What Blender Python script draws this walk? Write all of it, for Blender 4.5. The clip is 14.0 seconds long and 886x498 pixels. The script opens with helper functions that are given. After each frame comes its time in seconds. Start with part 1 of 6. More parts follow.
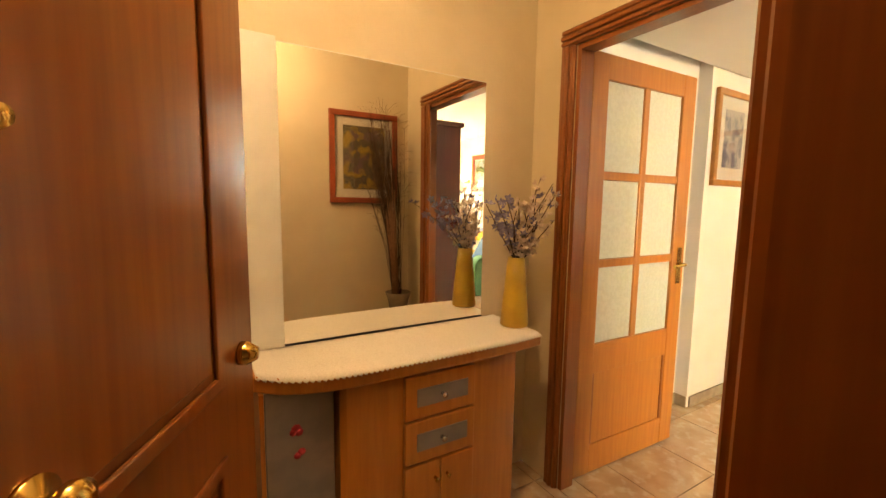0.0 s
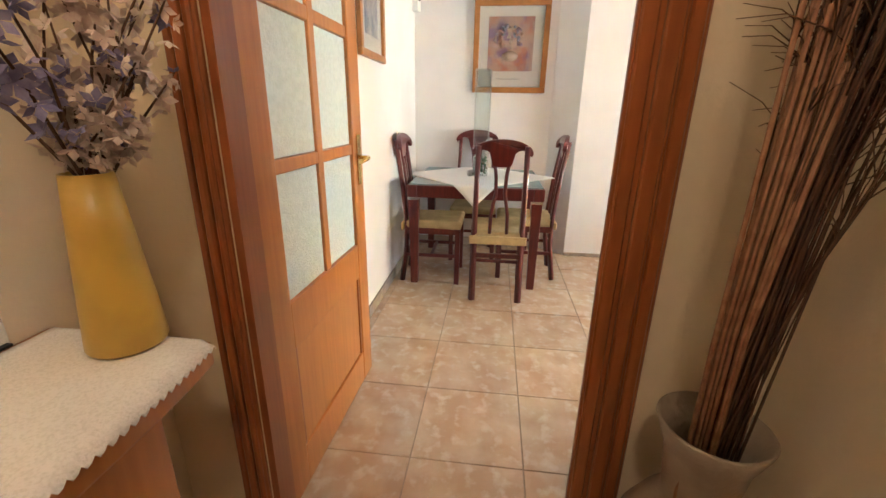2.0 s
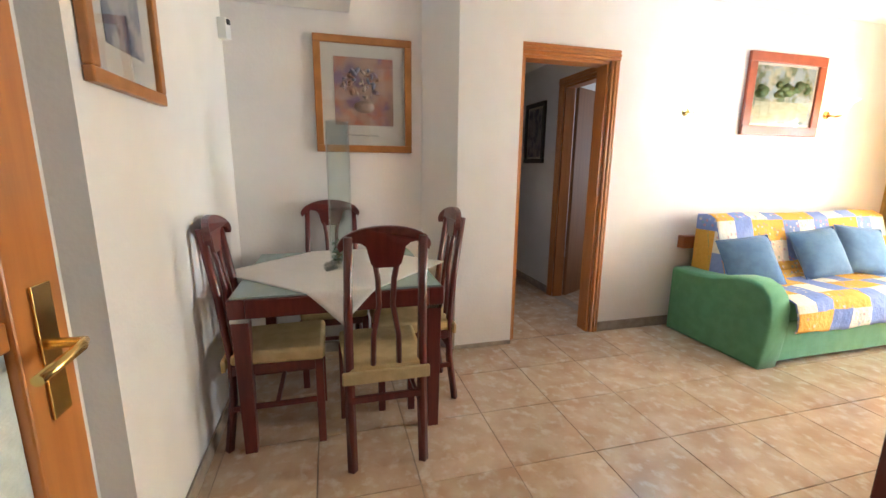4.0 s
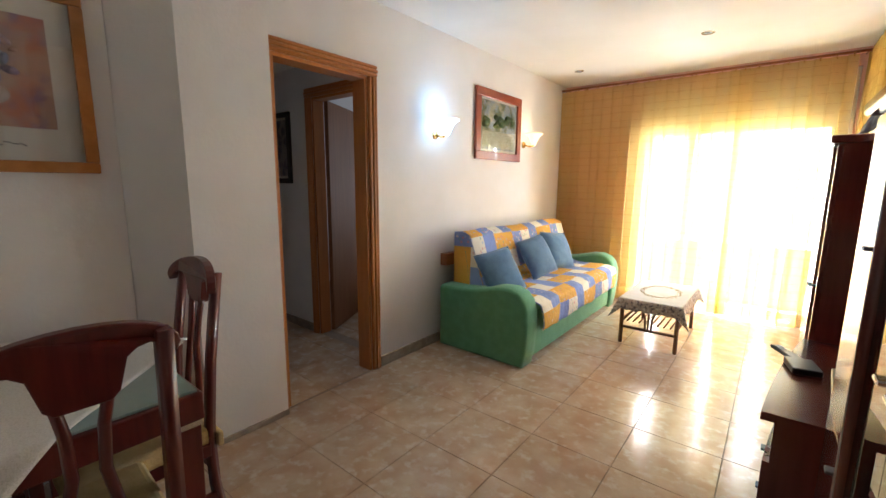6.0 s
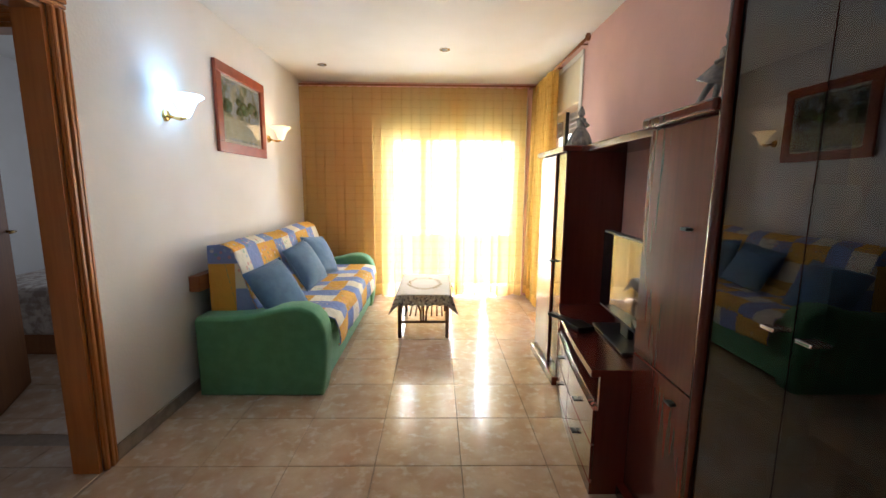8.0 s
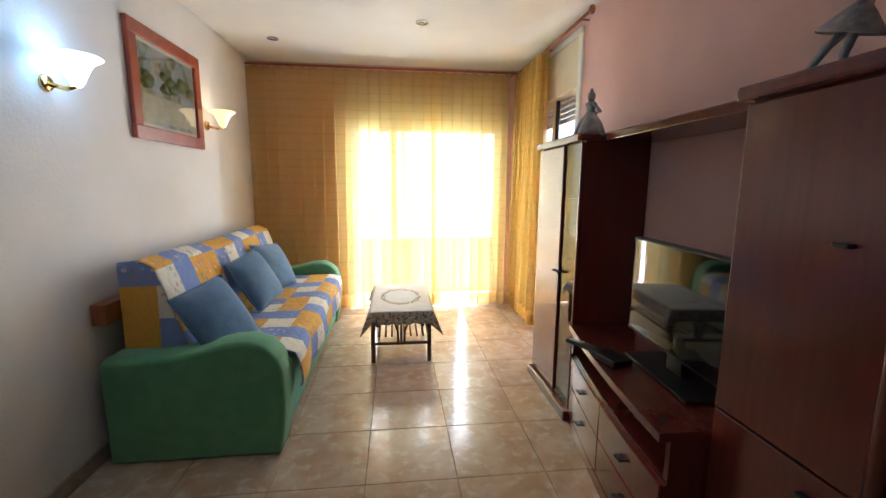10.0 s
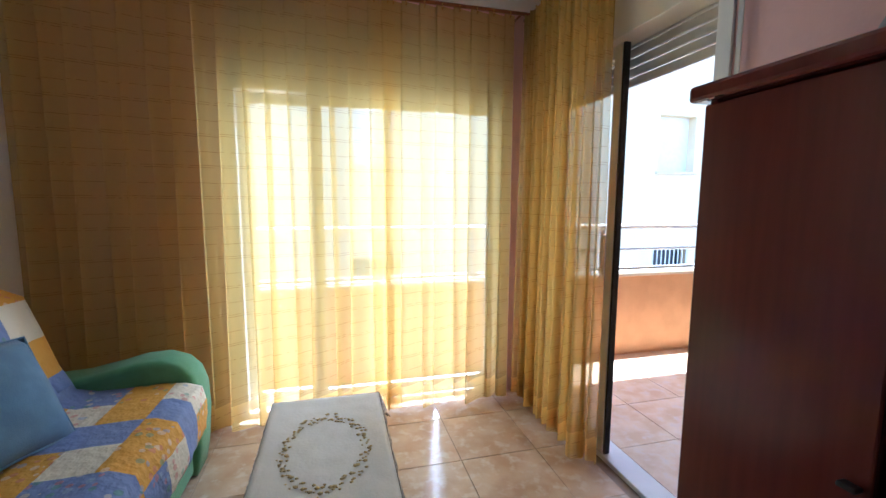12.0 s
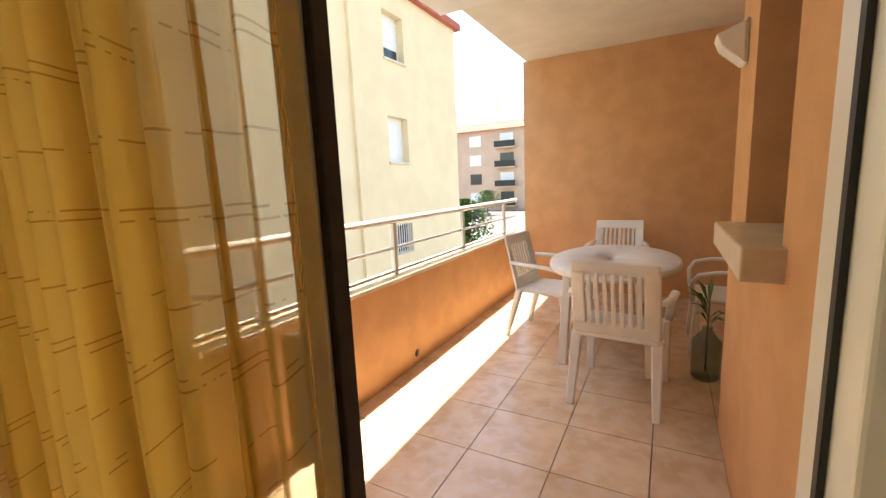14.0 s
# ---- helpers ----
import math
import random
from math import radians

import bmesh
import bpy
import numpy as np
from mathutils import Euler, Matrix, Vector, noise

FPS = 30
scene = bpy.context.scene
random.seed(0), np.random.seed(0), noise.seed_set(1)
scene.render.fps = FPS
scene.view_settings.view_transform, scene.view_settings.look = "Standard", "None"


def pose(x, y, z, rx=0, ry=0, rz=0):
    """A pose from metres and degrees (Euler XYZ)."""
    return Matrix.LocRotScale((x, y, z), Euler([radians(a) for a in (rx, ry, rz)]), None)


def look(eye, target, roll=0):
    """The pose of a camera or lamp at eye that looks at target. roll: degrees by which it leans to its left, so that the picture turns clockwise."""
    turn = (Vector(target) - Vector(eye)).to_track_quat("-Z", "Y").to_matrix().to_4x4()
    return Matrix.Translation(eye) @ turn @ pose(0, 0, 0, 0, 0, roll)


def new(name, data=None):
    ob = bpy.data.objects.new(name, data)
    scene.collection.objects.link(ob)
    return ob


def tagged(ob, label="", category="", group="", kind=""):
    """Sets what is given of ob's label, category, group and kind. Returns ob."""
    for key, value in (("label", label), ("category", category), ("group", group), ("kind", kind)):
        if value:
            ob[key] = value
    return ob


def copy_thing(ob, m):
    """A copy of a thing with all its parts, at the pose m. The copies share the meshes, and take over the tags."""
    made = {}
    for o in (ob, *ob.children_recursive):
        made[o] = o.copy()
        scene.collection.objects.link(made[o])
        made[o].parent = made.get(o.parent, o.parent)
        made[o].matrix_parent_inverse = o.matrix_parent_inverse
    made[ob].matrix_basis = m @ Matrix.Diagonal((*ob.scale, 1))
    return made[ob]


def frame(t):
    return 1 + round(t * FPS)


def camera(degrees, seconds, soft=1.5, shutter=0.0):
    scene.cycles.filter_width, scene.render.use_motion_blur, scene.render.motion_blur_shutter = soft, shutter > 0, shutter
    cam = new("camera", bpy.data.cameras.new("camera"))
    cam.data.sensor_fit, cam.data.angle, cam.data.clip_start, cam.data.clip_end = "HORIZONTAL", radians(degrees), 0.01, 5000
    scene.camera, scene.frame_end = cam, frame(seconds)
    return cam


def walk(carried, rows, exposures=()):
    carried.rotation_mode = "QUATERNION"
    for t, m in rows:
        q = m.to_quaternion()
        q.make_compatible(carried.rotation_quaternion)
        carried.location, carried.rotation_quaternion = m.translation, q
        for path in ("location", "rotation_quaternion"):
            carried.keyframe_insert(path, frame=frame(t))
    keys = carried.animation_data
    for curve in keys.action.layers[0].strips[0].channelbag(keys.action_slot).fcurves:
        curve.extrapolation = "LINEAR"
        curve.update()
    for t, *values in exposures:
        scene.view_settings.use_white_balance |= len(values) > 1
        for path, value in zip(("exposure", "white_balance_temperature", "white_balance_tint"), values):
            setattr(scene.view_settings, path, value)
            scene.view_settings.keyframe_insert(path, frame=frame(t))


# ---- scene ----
cam = camera(93.9, 14.0)
PATH = [
    (0, (0.07, 0.07, 1.352), (1.087, 1.778, 1.132), 0.8),
    (0.5, (0.168, 0.356, 1.371), (1.578, 1.752, 1.121), 0.2),
    (1, (0.268, 0.553, 1.352), (1.988, 1.483, 0.933), 0.1),
    (1.5, (0.395, 0.73, 1.25), (2.234, 1.265, 0.673), 0.1),
    (2, (0.667, 0.794, 1.227), (2.55, 1.017, 0.591), 0.9),
    (2.5, (0.978, 0.914, 1.255), (2.891, 0.913, 0.672), 0.9),
    (5, (1.933, 0.946, 1.316), (3.642, -0.041, 0.992), 0.8),
    (5.5, (2.059, 0.904, 1.339), (3.556, -0.384, 1.028), 0.8),
    (6, (2.199, 0.894, 1.351), (3.433, -0.647, 1.033), 0.5),
    (6.5, (2.3, 0.784, 1.335), (3.233, -0.957, 1.023), 0.0),
    (7, (2.446, 0.739, 1.33), (2.989, -1.16, 1.018), 0.2),
    (7.5, (2.683, 0.785, 1.331), (2.832, -1.187, 1.032), 0.5),
    (10, (2.959, 0.238, 1.322), (2.733, -1.726, 1.016), 0.4),
    (10.5, (2.953, -0.233, 1.342), (2.809, -2.201, 1.018), 0.0),
    (11, (2.9, -0.72, 1.336), (2.87, -2.691, 0.999), -0.3),
    (11.5, (2.909, -1.198, 1.331), (2.724, -3.168, 1.039), 0.4),
    (12, (2.868, -1.638, 1.310), (2.369, -3.563, 1.085), 0.3),
    (12.5, (2.677, -2.102, 1.327), (1.796, -3.882, 1.096), 0.3),
    (13, (2.46, -2.493, 1.34), (1.208, -4.034, 1.098), -1.3),
    (13.5, (2.204, -2.762, 1.342), (0.657, -3.999, 1.066), -2.1),
    (14, (1.955, -2.98, 1.345), (0.22, -3.926, 1.037), -2.5),
]
EXPOSURES = [(0.0, 6.15, 9400, 12), (0.5, 6.1, 6600, 10), (1.0, 6.1, 5900, 10), (2.5, 6.15, 5800, 10), (5.0, 4.75, 5800, 10), (7.5, 4.1, 5700, 10),
             (11.0, 3.3, 5100, 10), (12.0, 2.6, 4800, 10), (12.6, 1.95, 5000, 10), (13.3, 1.7, 6500, 10), (14.0, 2.0, 7500, 10)]
walk(cam, [(t, look(eye, target, roll)) for t, eye, target, roll in PATH], EXPOSURES)

# ---- world and light ----
world = bpy.data.worlds.new("sky")
scene.world = world
world.use_nodes = True
wn = world.node_tree.nodes
sky = wn.new("ShaderNodeTexSky")
sky.sky_type = "NISHITA"
sky.sun_disc = False
sky.sun_elevation = radians(72)
sky.sun_rotation = radians(205)
world.node_tree.links.new(sky.outputs[0], wn["Background"].inputs[0])
wn["Background"].inputs[1].default_value = 0.15


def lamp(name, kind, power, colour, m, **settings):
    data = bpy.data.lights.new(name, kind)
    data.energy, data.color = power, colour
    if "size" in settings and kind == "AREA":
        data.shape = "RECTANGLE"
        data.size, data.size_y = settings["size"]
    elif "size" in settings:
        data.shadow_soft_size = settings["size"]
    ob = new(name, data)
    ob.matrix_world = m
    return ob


sun = lamp("sun", "SUN", 5.0, (1.0, 0.94, 0.84), look((0, 0, 0), (0.16, 0.13, -1)))
sun.data.angle = radians(0.6)
# thin area strips added in the window's opening, standing in for the sky's light
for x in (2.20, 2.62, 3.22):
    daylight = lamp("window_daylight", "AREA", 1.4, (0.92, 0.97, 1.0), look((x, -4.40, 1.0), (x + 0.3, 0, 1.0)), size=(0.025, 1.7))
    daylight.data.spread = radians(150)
# unseen ceiling lamp, assumed from the highlight on the entrance door
lamp("hall_unseen_lamp_light", "POINT", 0.36, (1.0, 0.74, 0.47), pose(0.25, 0.72, 2.36), size=0.08)
lamp("wall_lamp_light_cool", "POINT", 0.03, (0.34, 0.66, 1.0), pose(4.25, -1.70, 1.84), size=0.04)
lamp("wall_lamp_light_warm", "POINT", 0.06, (1.0, 0.72, 0.38), pose(4.25, -3.17, 1.82), size=0.04)
# area lamp added to brighten the bedroom, where no window is modelled
lamp("bedroom_fill_light", "AREA", 0.5, (0.9, 0.95, 1.0), look((5.2, -4.0, 1.4), (5.2, 0, 1.2)), size=(1.0, 1.2))

# ---- materials ----
def material(name, base, rough=0.5, metal=0.0, second=None, scale=8.0, detail=4.0, low=0.4, high=0.6, bump=0.0, bump_scale=120.0,
             stretch=(1, 1, 1), coat=0.0, vary=0.0, sheen=0.0, third=None, third_scale=2.0):
    m = bpy.data.materials.new(name)
    m.use_nodes = True
    nt = m.node_tree
    n, l = nt.nodes, nt.links
    b = n["Principled BSDF"]
    b.inputs["Roughness"].default_value, b.inputs["Metallic"].default_value = rough, metal
    b.inputs["Coat Weight"].default_value = coat
    b.inputs["Coat Roughness"].default_value = 0.08
    b.inputs["Sheen Weight"].default_value = sheen
    b.inputs["Base Color"].default_value = (*base, 1)
    tc = n.new("ShaderNodeTexCoord")
    mp = n.new("ShaderNodeMapping")
    mp.inputs["Scale"].default_value = stretch
    geo = n.new("ShaderNodeNewGeometry")
    l.new(geo.outputs["Position"], mp.inputs["Vector"])
    colour = None
    if second:
        nz = n.new("ShaderNodeTexNoise")
        nz.inputs["Scale"].default_value, nz.inputs["Detail"].default_value = scale, detail
        l.new(mp.outputs[0], nz.inputs["Vector"])
        rp = n.new("ShaderNodeMapRange")
        rp.inputs["From Min"].default_value, rp.inputs["From Max"].default_value = low, high
        l.new(nz.outputs["Fac"], rp.inputs["Value"])
        mx = n.new("ShaderNodeMix")
        mx.data_type = "RGBA"
        mx.inputs["A"].default_value, mx.inputs["B"].default_value = (*base, 1), (*second, 1)
        l.new(rp.outputs[0], mx.inputs["Factor"])
        colour = mx.outputs["Result"]
        if third:
            n3 = n.new("ShaderNodeTexNoise")
            n3.inputs["Scale"].default_value, n3.inputs["Detail"].default_value = third_scale, 6
            l.new(mp.outputs[0], n3.inputs["Vector"])
            r3 = n.new("ShaderNodeMapRange")
            r3.inputs["From Min"].default_value, r3.inputs["From Max"].default_value = 0.52, 0.7
            l.new(n3.outputs["Fac"], r3.inputs["Value"])
            m3 = n.new("ShaderNodeMix")
            m3.data_type = "RGBA"
            l.new(colour, m3.inputs["A"])
            m3.inputs["B"].default_value = (*third, 1)
            l.new(r3.outputs[0], m3.inputs["Factor"])
            colour = m3.outputs["Result"]
        if vary:
            oi = n.new("ShaderNodeObjectInfo")
            mr = n.new("ShaderNodeMapRange")
            mr.inputs["To Min"].default_value, mr.inputs["To Max"].default_value = 1 - vary, 1 + vary
            l.new(oi.outputs["Random"], mr.inputs["Value"])
            hs = n.new("ShaderNodeHueSaturation")
            l.new(mr.outputs[0], hs.inputs["Value"])
            l.new(colour, hs.inputs["Color"])
            colour = hs.outputs[0]
        l.new(colour, b.inputs["Base Color"])
    if bump:
        nb = n.new("ShaderNodeTexNoise")
        nb.inputs["Scale"].default_value, nb.inputs["Detail"].default_value = bump_scale, 3
        l.new(mp.outputs[0], nb.inputs["Vector"])
        bp = n.new("ShaderNodeBump")
        bp.inputs["Strength"].default_value, bp.inputs["Distance"].default_value = bump, 0.01
        l.new(nb.outputs["Fac"], bp.inputs["Height"])
        l.new(bp.outputs[0], b.inputs["Normal"])
    return m


def glass_material(name, colour, rough=0.0, clear=0.85, gloss=0.06):
    """A thin pane: mostly clear, with mirror gloss by Fresnel."""
    m = bpy.data.materials.new(name)
    m.use_nodes = True
    n, l = m.node_tree.nodes, m.node_tree.links
    n.remove(n["Principled BSDF"])
    tr = n.new("ShaderNodeBsdfTransparent")
    tr.inputs[0].default_value = (*[c * clear for c in colour], 1)
    gl = n.new("ShaderNodeBsdfGlossy")
    gl.inputs["Roughness"].default_value = rough
    fr = n.new("ShaderNodeLayerWeight")
    pw = n.new("ShaderNodeMath")
    pw.operation = "POWER"
    l.new(fr.outputs["Facing"], pw.inputs[0])
    pw.inputs[1].default_value = 4.0
    ad = n.new("ShaderNodeMath")
    ad.operation = "MULTIPLY_ADD"
    l.new(pw.outputs[0], ad.inputs[0])
    ad.inputs[1].default_value, ad.inputs[2].default_value = 0.8, gloss
    mx = n.new("ShaderNodeMixShader")
    l.new(ad.outputs[0], mx.inputs[0])
    l.new(tr.outputs[0], mx.inputs[1])
    l.new(gl.outputs[0], mx.inputs[2])
    l.new(mx.outputs[0], n["Material Output"].inputs[0])
    return m


def curtain_material(name, clear):
    """Sheer woven voile with fine horizontal threads."""
    m = bpy.data.materials.new(name)
    m.use_nodes = True
    n, l = m.node_tree.nodes, m.node_tree.links
    n.remove(n["Principled BSDF"])
    geo = n.new("ShaderNodeNewGeometry")
    sep = n.new("ShaderNodeSeparateXYZ")
    l.new(geo.outputs["Position"], sep.inputs[0])

    def maths(op, a, b=None):
        k = n.new("ShaderNodeMath")
        k.operation = op
        for i, v in enumerate((a, b)):
            if v is None:
                continue
            if isinstance(v, (int, float)):
                k.inputs[i].default_value = v
            else:
                l.new(v, k.inputs[i])
        return k.outputs[0]

    nz = n.new("ShaderNodeTexNoise")
    nz.inputs["Scale"].default_value = 9
    l.new(geo.outputs["Position"], nz.inputs["Vector"])
    z = maths("ADD", sep.outputs[2], maths("MULTIPLY", nz.outputs["Fac"], 0.007))
    f = maths("FRACT", maths("MULTIPLY", z, 6.2))
    lines = [maths("LESS_THAN", maths("ABSOLUTE", maths("SUBTRACT", f, at)), 0.008) for at in (0.22, 0.29, 0.72)]
    thread = maths("ADD", maths("ADD", lines[0], lines[1]), lines[2])
    slub = n.new("ShaderNodeTexNoise")
    slub.inputs["Scale"].default_value = 34
    l.new(geo.outputs["Position"], slub.inputs["Vector"])
    thread = maths("MULTIPLY", thread, maths("GREATER_THAN", slub.outputs["Fac"], 0.44))
    hem = maths("LESS_THAN", sep.outputs[2], 0.17)
    thick = maths("MINIMUM", maths("ADD", maths("MULTIPLY", thread, 0.28), maths("MULTIPLY", hem, 0.6)), 1.0)
    col = n.new("ShaderNodeMix")
    col.data_type = "RGBA"
    col.inputs["A"].default_value, col.inputs["B"].default_value = (0.86, 0.64, 0.23, 1), (0.44, 0.27, 0.08, 1)
    l.new(thread, col.inputs["Factor"])
    df, tl = n.new("ShaderNodeBsdfDiffuse"), n.new("ShaderNodeBsdfTranslucent")
    l.new(col.outputs["Result"], df.inputs[0])
    l.new(col.outputs["Result"], tl.inputs[0])
    cloth = n.new("ShaderNodeMixShader")
    cloth.inputs[0].default_value = 0.62
    l.new(df.outputs[0], cloth.inputs[1])
    l.new(tl.outputs[0], cloth.inputs[2])
    tr = n.new("ShaderNodeBsdfTransparent")
    tr.inputs[0].default_value = (0.98, 0.98, 0.93, 1)
    mx = n.new("ShaderNodeMixShader")
    l.new(maths("ADD", 1 - clear, maths("MULTIPLY", thick, clear * 0.8)), mx.inputs[0])
    l.new(tr.outputs[0], mx.inputs[1])
    l.new(cloth.outputs[0], mx.inputs[2])
    l.new(mx.outputs[0], n["Material Output"].inputs[0])
    return m


def quilt_material():
    """Patchwork cotton: blue, ochre and flowered cream squares in uv space, one patch a unit."""
    m = bpy.data.materials.new("patchwork quilt")
    m.use_nodes = True
    n, l = m.node_tree.nodes, m.node_tree.links
    b = n["Principled BSDF"]
    b.inputs["Roughness"].default_value = 0.85
    uv = n.new("ShaderNodeUVMap")
    fl = n.new("ShaderNodeVectorMath")
    fl.operation = "FLOOR"
    l.new(uv.outputs[0], fl.inputs[0])
    sep = n.new("ShaderNodeSeparateXYZ")
    l.new(fl.outputs[0], sep.inputs[0])
    k = n.new("ShaderNodeMath")
    k.operation = "MULTIPLY_ADD"
    l.new(sep.outputs[1], k.inputs[0])
    k.inputs[1].default_value = 2.0
    l.new(sep.outputs[0], k.inputs[2])
    md = n.new("ShaderNodeMath")
    md.operation = "FLOORED_MODULO"
    l.new(k.outputs[0], md.inputs[0])
    md.inputs[1].default_value = 5.0
    dv = n.new("ShaderNodeMath")
    dv.operation = "DIVIDE"
    l.new(md.outputs[0], dv.inputs[0])
    dv.inputs[1].default_value = 5.0
    rp = n.new("ShaderNodeValToRGB")
    rp.color_ramp.interpolation = "CONSTANT"
    blue, ochre, cream = (0.22, 0.29, 0.56, 1), (0.72, 0.38, 0.05, 1), (0.78, 0.72, 0.58, 1)
    for i, c in enumerate((blue, ochre, cream, ochre, blue)):
        e = rp.color_ramp.elements[i] if i < 2 else rp.color_ramp.elements.new(i / 5 - 0.01)
        e.position, e.color = max(0, i / 5 - 0.01), c
    l.new(dv.outputs[0], rp.inputs[0])
    # printed sprigs on some of the patches
    vo = n.new("ShaderNodeTexVoronoi")
    vo.inputs["Scale"].default_value = 4.5
    l.new(uv.outputs[0], vo.inputs["Vector"])
    wn2 = n.new("ShaderNodeTexWhiteNoise")
    l.new(fl.outputs[0], wn2.inputs["Vector"])
    has = n.new("ShaderNodeMath")
    has.operation = "GREATER_THAN"
    l.new(wn2.outputs["Value"], has.inputs[0])
    has.inputs[1].default_value = 0.45
    sp = n.new("ShaderNodeMath")
    sp.operation = "LESS_THAN"
    l.new(vo.outputs["Distance"], sp.inputs[0])
    sp.inputs[1].default_value = 0.33
    both = n.new("ShaderNodeMath")
    both.operation = "MULTIPLY"
    l.new(has.outputs[0], both.inputs[0])
    l.new(sp.outputs[0], both.inputs[1])
    half = n.new("ShaderNodeMath")
    half.operation = "MULTIPLY"
    l.new(both.outputs[0], half.inputs[0])
    half.inputs[1].default_value = 0.55
    sprig = n.new("ShaderNodeValToRGB")
    sprig.color_ramp.interpolation = "CONSTANT"
    sprig.color_ramp.elements[0].color = (0.16, 0.36, 0.24, 1)
    for pos, c in ((0.3, (0.62, 0.22, 0.18, 1)), (0.55, (0.80, 0.70, 0.55, 1)), (0.75, (0.35, 0.45, 0.62, 1))):
        e = sprig.color_ramp.elements.new(pos)
        e.color = c
    l.new(vo.outputs["Color"], sprig.inputs[0])
    mx = n.new("ShaderNodeMix")
    mx.data_type = "RGBA"
    l.new(half.outputs[0], mx.inputs["Factor"])
    l.new(rp.outputs[0], mx.inputs["A"])
    l.new(sprig.outputs[0], mx.inputs["B"])
    l.new(mx.outputs["Result"], b.inputs["Base Color"])
    nb = n.new("ShaderNodeTexNoise")
    nb.inputs["Scale"].default_value = 5.0
    l.new(uv.outputs[0], nb.inputs["Vector"])
    bp = n.new("ShaderNodeBump")
    bp.inputs["Strength"].default_value, bp.inputs["Distance"].default_value = 0.5, 0.02
    l.new(nb.outputs["Fac"], bp.inputs["Height"])
    l.new(bp.outputs[0], b.inputs["Normal"])
    return m


def emitter(name, colour, strength):
    m = bpy.data.materials.new(name)
    m.use_nodes = True
    b = m.node_tree.nodes["Principled BSDF"]
    b.inputs["Base Color"].default_value = (0.9, 0.9, 0.88, 1)
    b.inputs["Emission Color"].default_value = (*colour, 1)
    b.inputs["Emission Strength"].default_value = strength
    return m


PLASTER = material("white plaster", (0.82, 0.79, 0.77), 0.7, second=(0.79, 0.76, 0.73), scale=3, bump=0.12, bump_scale=60)
CREAM = material("cream plaster", (0.72, 0.62, 0.46), 0.7, second=(0.68, 0.58, 0.42), scale=3, bump=0.12, bump_scale=60)
PINK = material("pink plaster", (0.70, 0.44, 0.40), 0.75, second=(0.66, 0.41, 0.37), scale=3, bump=0.12, bump_scale=60)
CEIL = material("ceiling paint", (0.82, 0.80, 0.77), 0.8, second=(0.79, 0.77, 0.73), scale=2, bump=0.06)
STUCCO = material("orange stucco", (0.70, 0.40, 0.20), 0.9, second=(0.64, 0.36, 0.175), scale=5, bump=0.5, bump_scale=180)
CONCRETE = material("painted soffit", (0.78, 0.71, 0.60), 0.85, second=(0.73, 0.66, 0.55), scale=4, bump=0.2)
TILE = material("beige marbled tile", (0.52, 0.36, 0.24), 0.17, second=(0.62, 0.48, 0.35), scale=7, detail=6, low=0.38, high=0.66,
                vary=0.06, third=(0.66, 0.56, 0.45), third_scale=16, bump=0.015, bump_scale=10)
BTILE = material("terrace tile", (0.60, 0.42, 0.27), 0.2, second=(0.72, 0.56, 0.40), scale=7, detail=6, low=0.38, high=0.66,
                 vary=0.06, third=(0.64, 0.52, 0.42), third_scale=14, bump=0.03, bump_scale=14)
GROUT = material("grout", (0.36, 0.28, 0.21), 0.9, second=(0.32, 0.25, 0.19), scale=30)
OAK = material("orange varnished wood", (0.50, 0.19, 0.045), 0.3, second=(0.42, 0.15, 0.034), scale=6, stretch=(9, 9, 0.6), coat=0.35, low=0.35, high=0.7)
SAPELE = material("red-brown varnished wood", (0.32, 0.10, 0.028), 0.28, second=(0.25, 0.072, 0.02), scale=6, stretch=(10, 10, 0.5), coat=0.35, low=0.35, high=0.7)
BROWN = material("brown door veneer", (0.26, 0.105, 0.035), 0.6, second=(0.21, 0.082, 0.027), scale=5, stretch=(9, 9, 0.5), low=0.35, high=0.7)
MAHOG = material("dark mahogany veneer", (0.135, 0.024, 0.017), 0.22, second=(0.112, 0.020, 0.014), scale=5, stretch=(8, 8, 0.5), coat=0.4, low=0.35, high=0.7)
CHAIRWOOD = material("reddish chair wood", (0.13, 0.018, 0.014), 0.28, second=(0.095, 0.013, 0.011), scale=6, stretch=(8, 8, 1), coat=0.4)
FRAMEWOOD = material("orange picture frame wood", (0.46, 0.19, 0.05), 0.35, second=(0.38, 0.15, 0.035), scale=12, coat=0.2)
REDFRAME = material("red picture frame wood", (0.36, 0.075, 0.03), 0.35, second=(0.30, 0.06, 0.025), scale=12, coat=0.2)
DARKFRAME = material("black frame wood", (0.02, 0.016, 0.014), 0.35, second=(0.03, 0.024, 0.02), scale=12)
MAT_BOARD = material("cream mount board", (0.78, 0.74, 0.66), 0.8, second=(0.75, 0.71, 0.63), scale=20)
GREEN = material("green sofa fabric", (0.14, 0.37, 0.19), 0.9, second=(0.12, 0.33, 0.165), scale=14, bump=0.25, bump_scale=300, sheen=0.2)
BLUE = material("blue cushion fabric", (0.13, 0.24, 0.40), 0.9, second=(0.11, 0.205, 0.35), scale=16, bump=0.25, bump_scale=260, sheen=0.2)
SEATCLOTH = material("beige seat cloth", (0.58, 0.44, 0.22), 0.9, second=(0.50, 0.37, 0.18), scale=16, bump=0.3, bump_scale=160)
LACE = material("white lace", (0.80, 0.77, 0.74), 0.9, second=(0.70, 0.67, 0.63), scale=220, low=0.45, high=0.65, bump=0.25, bump_scale=240)
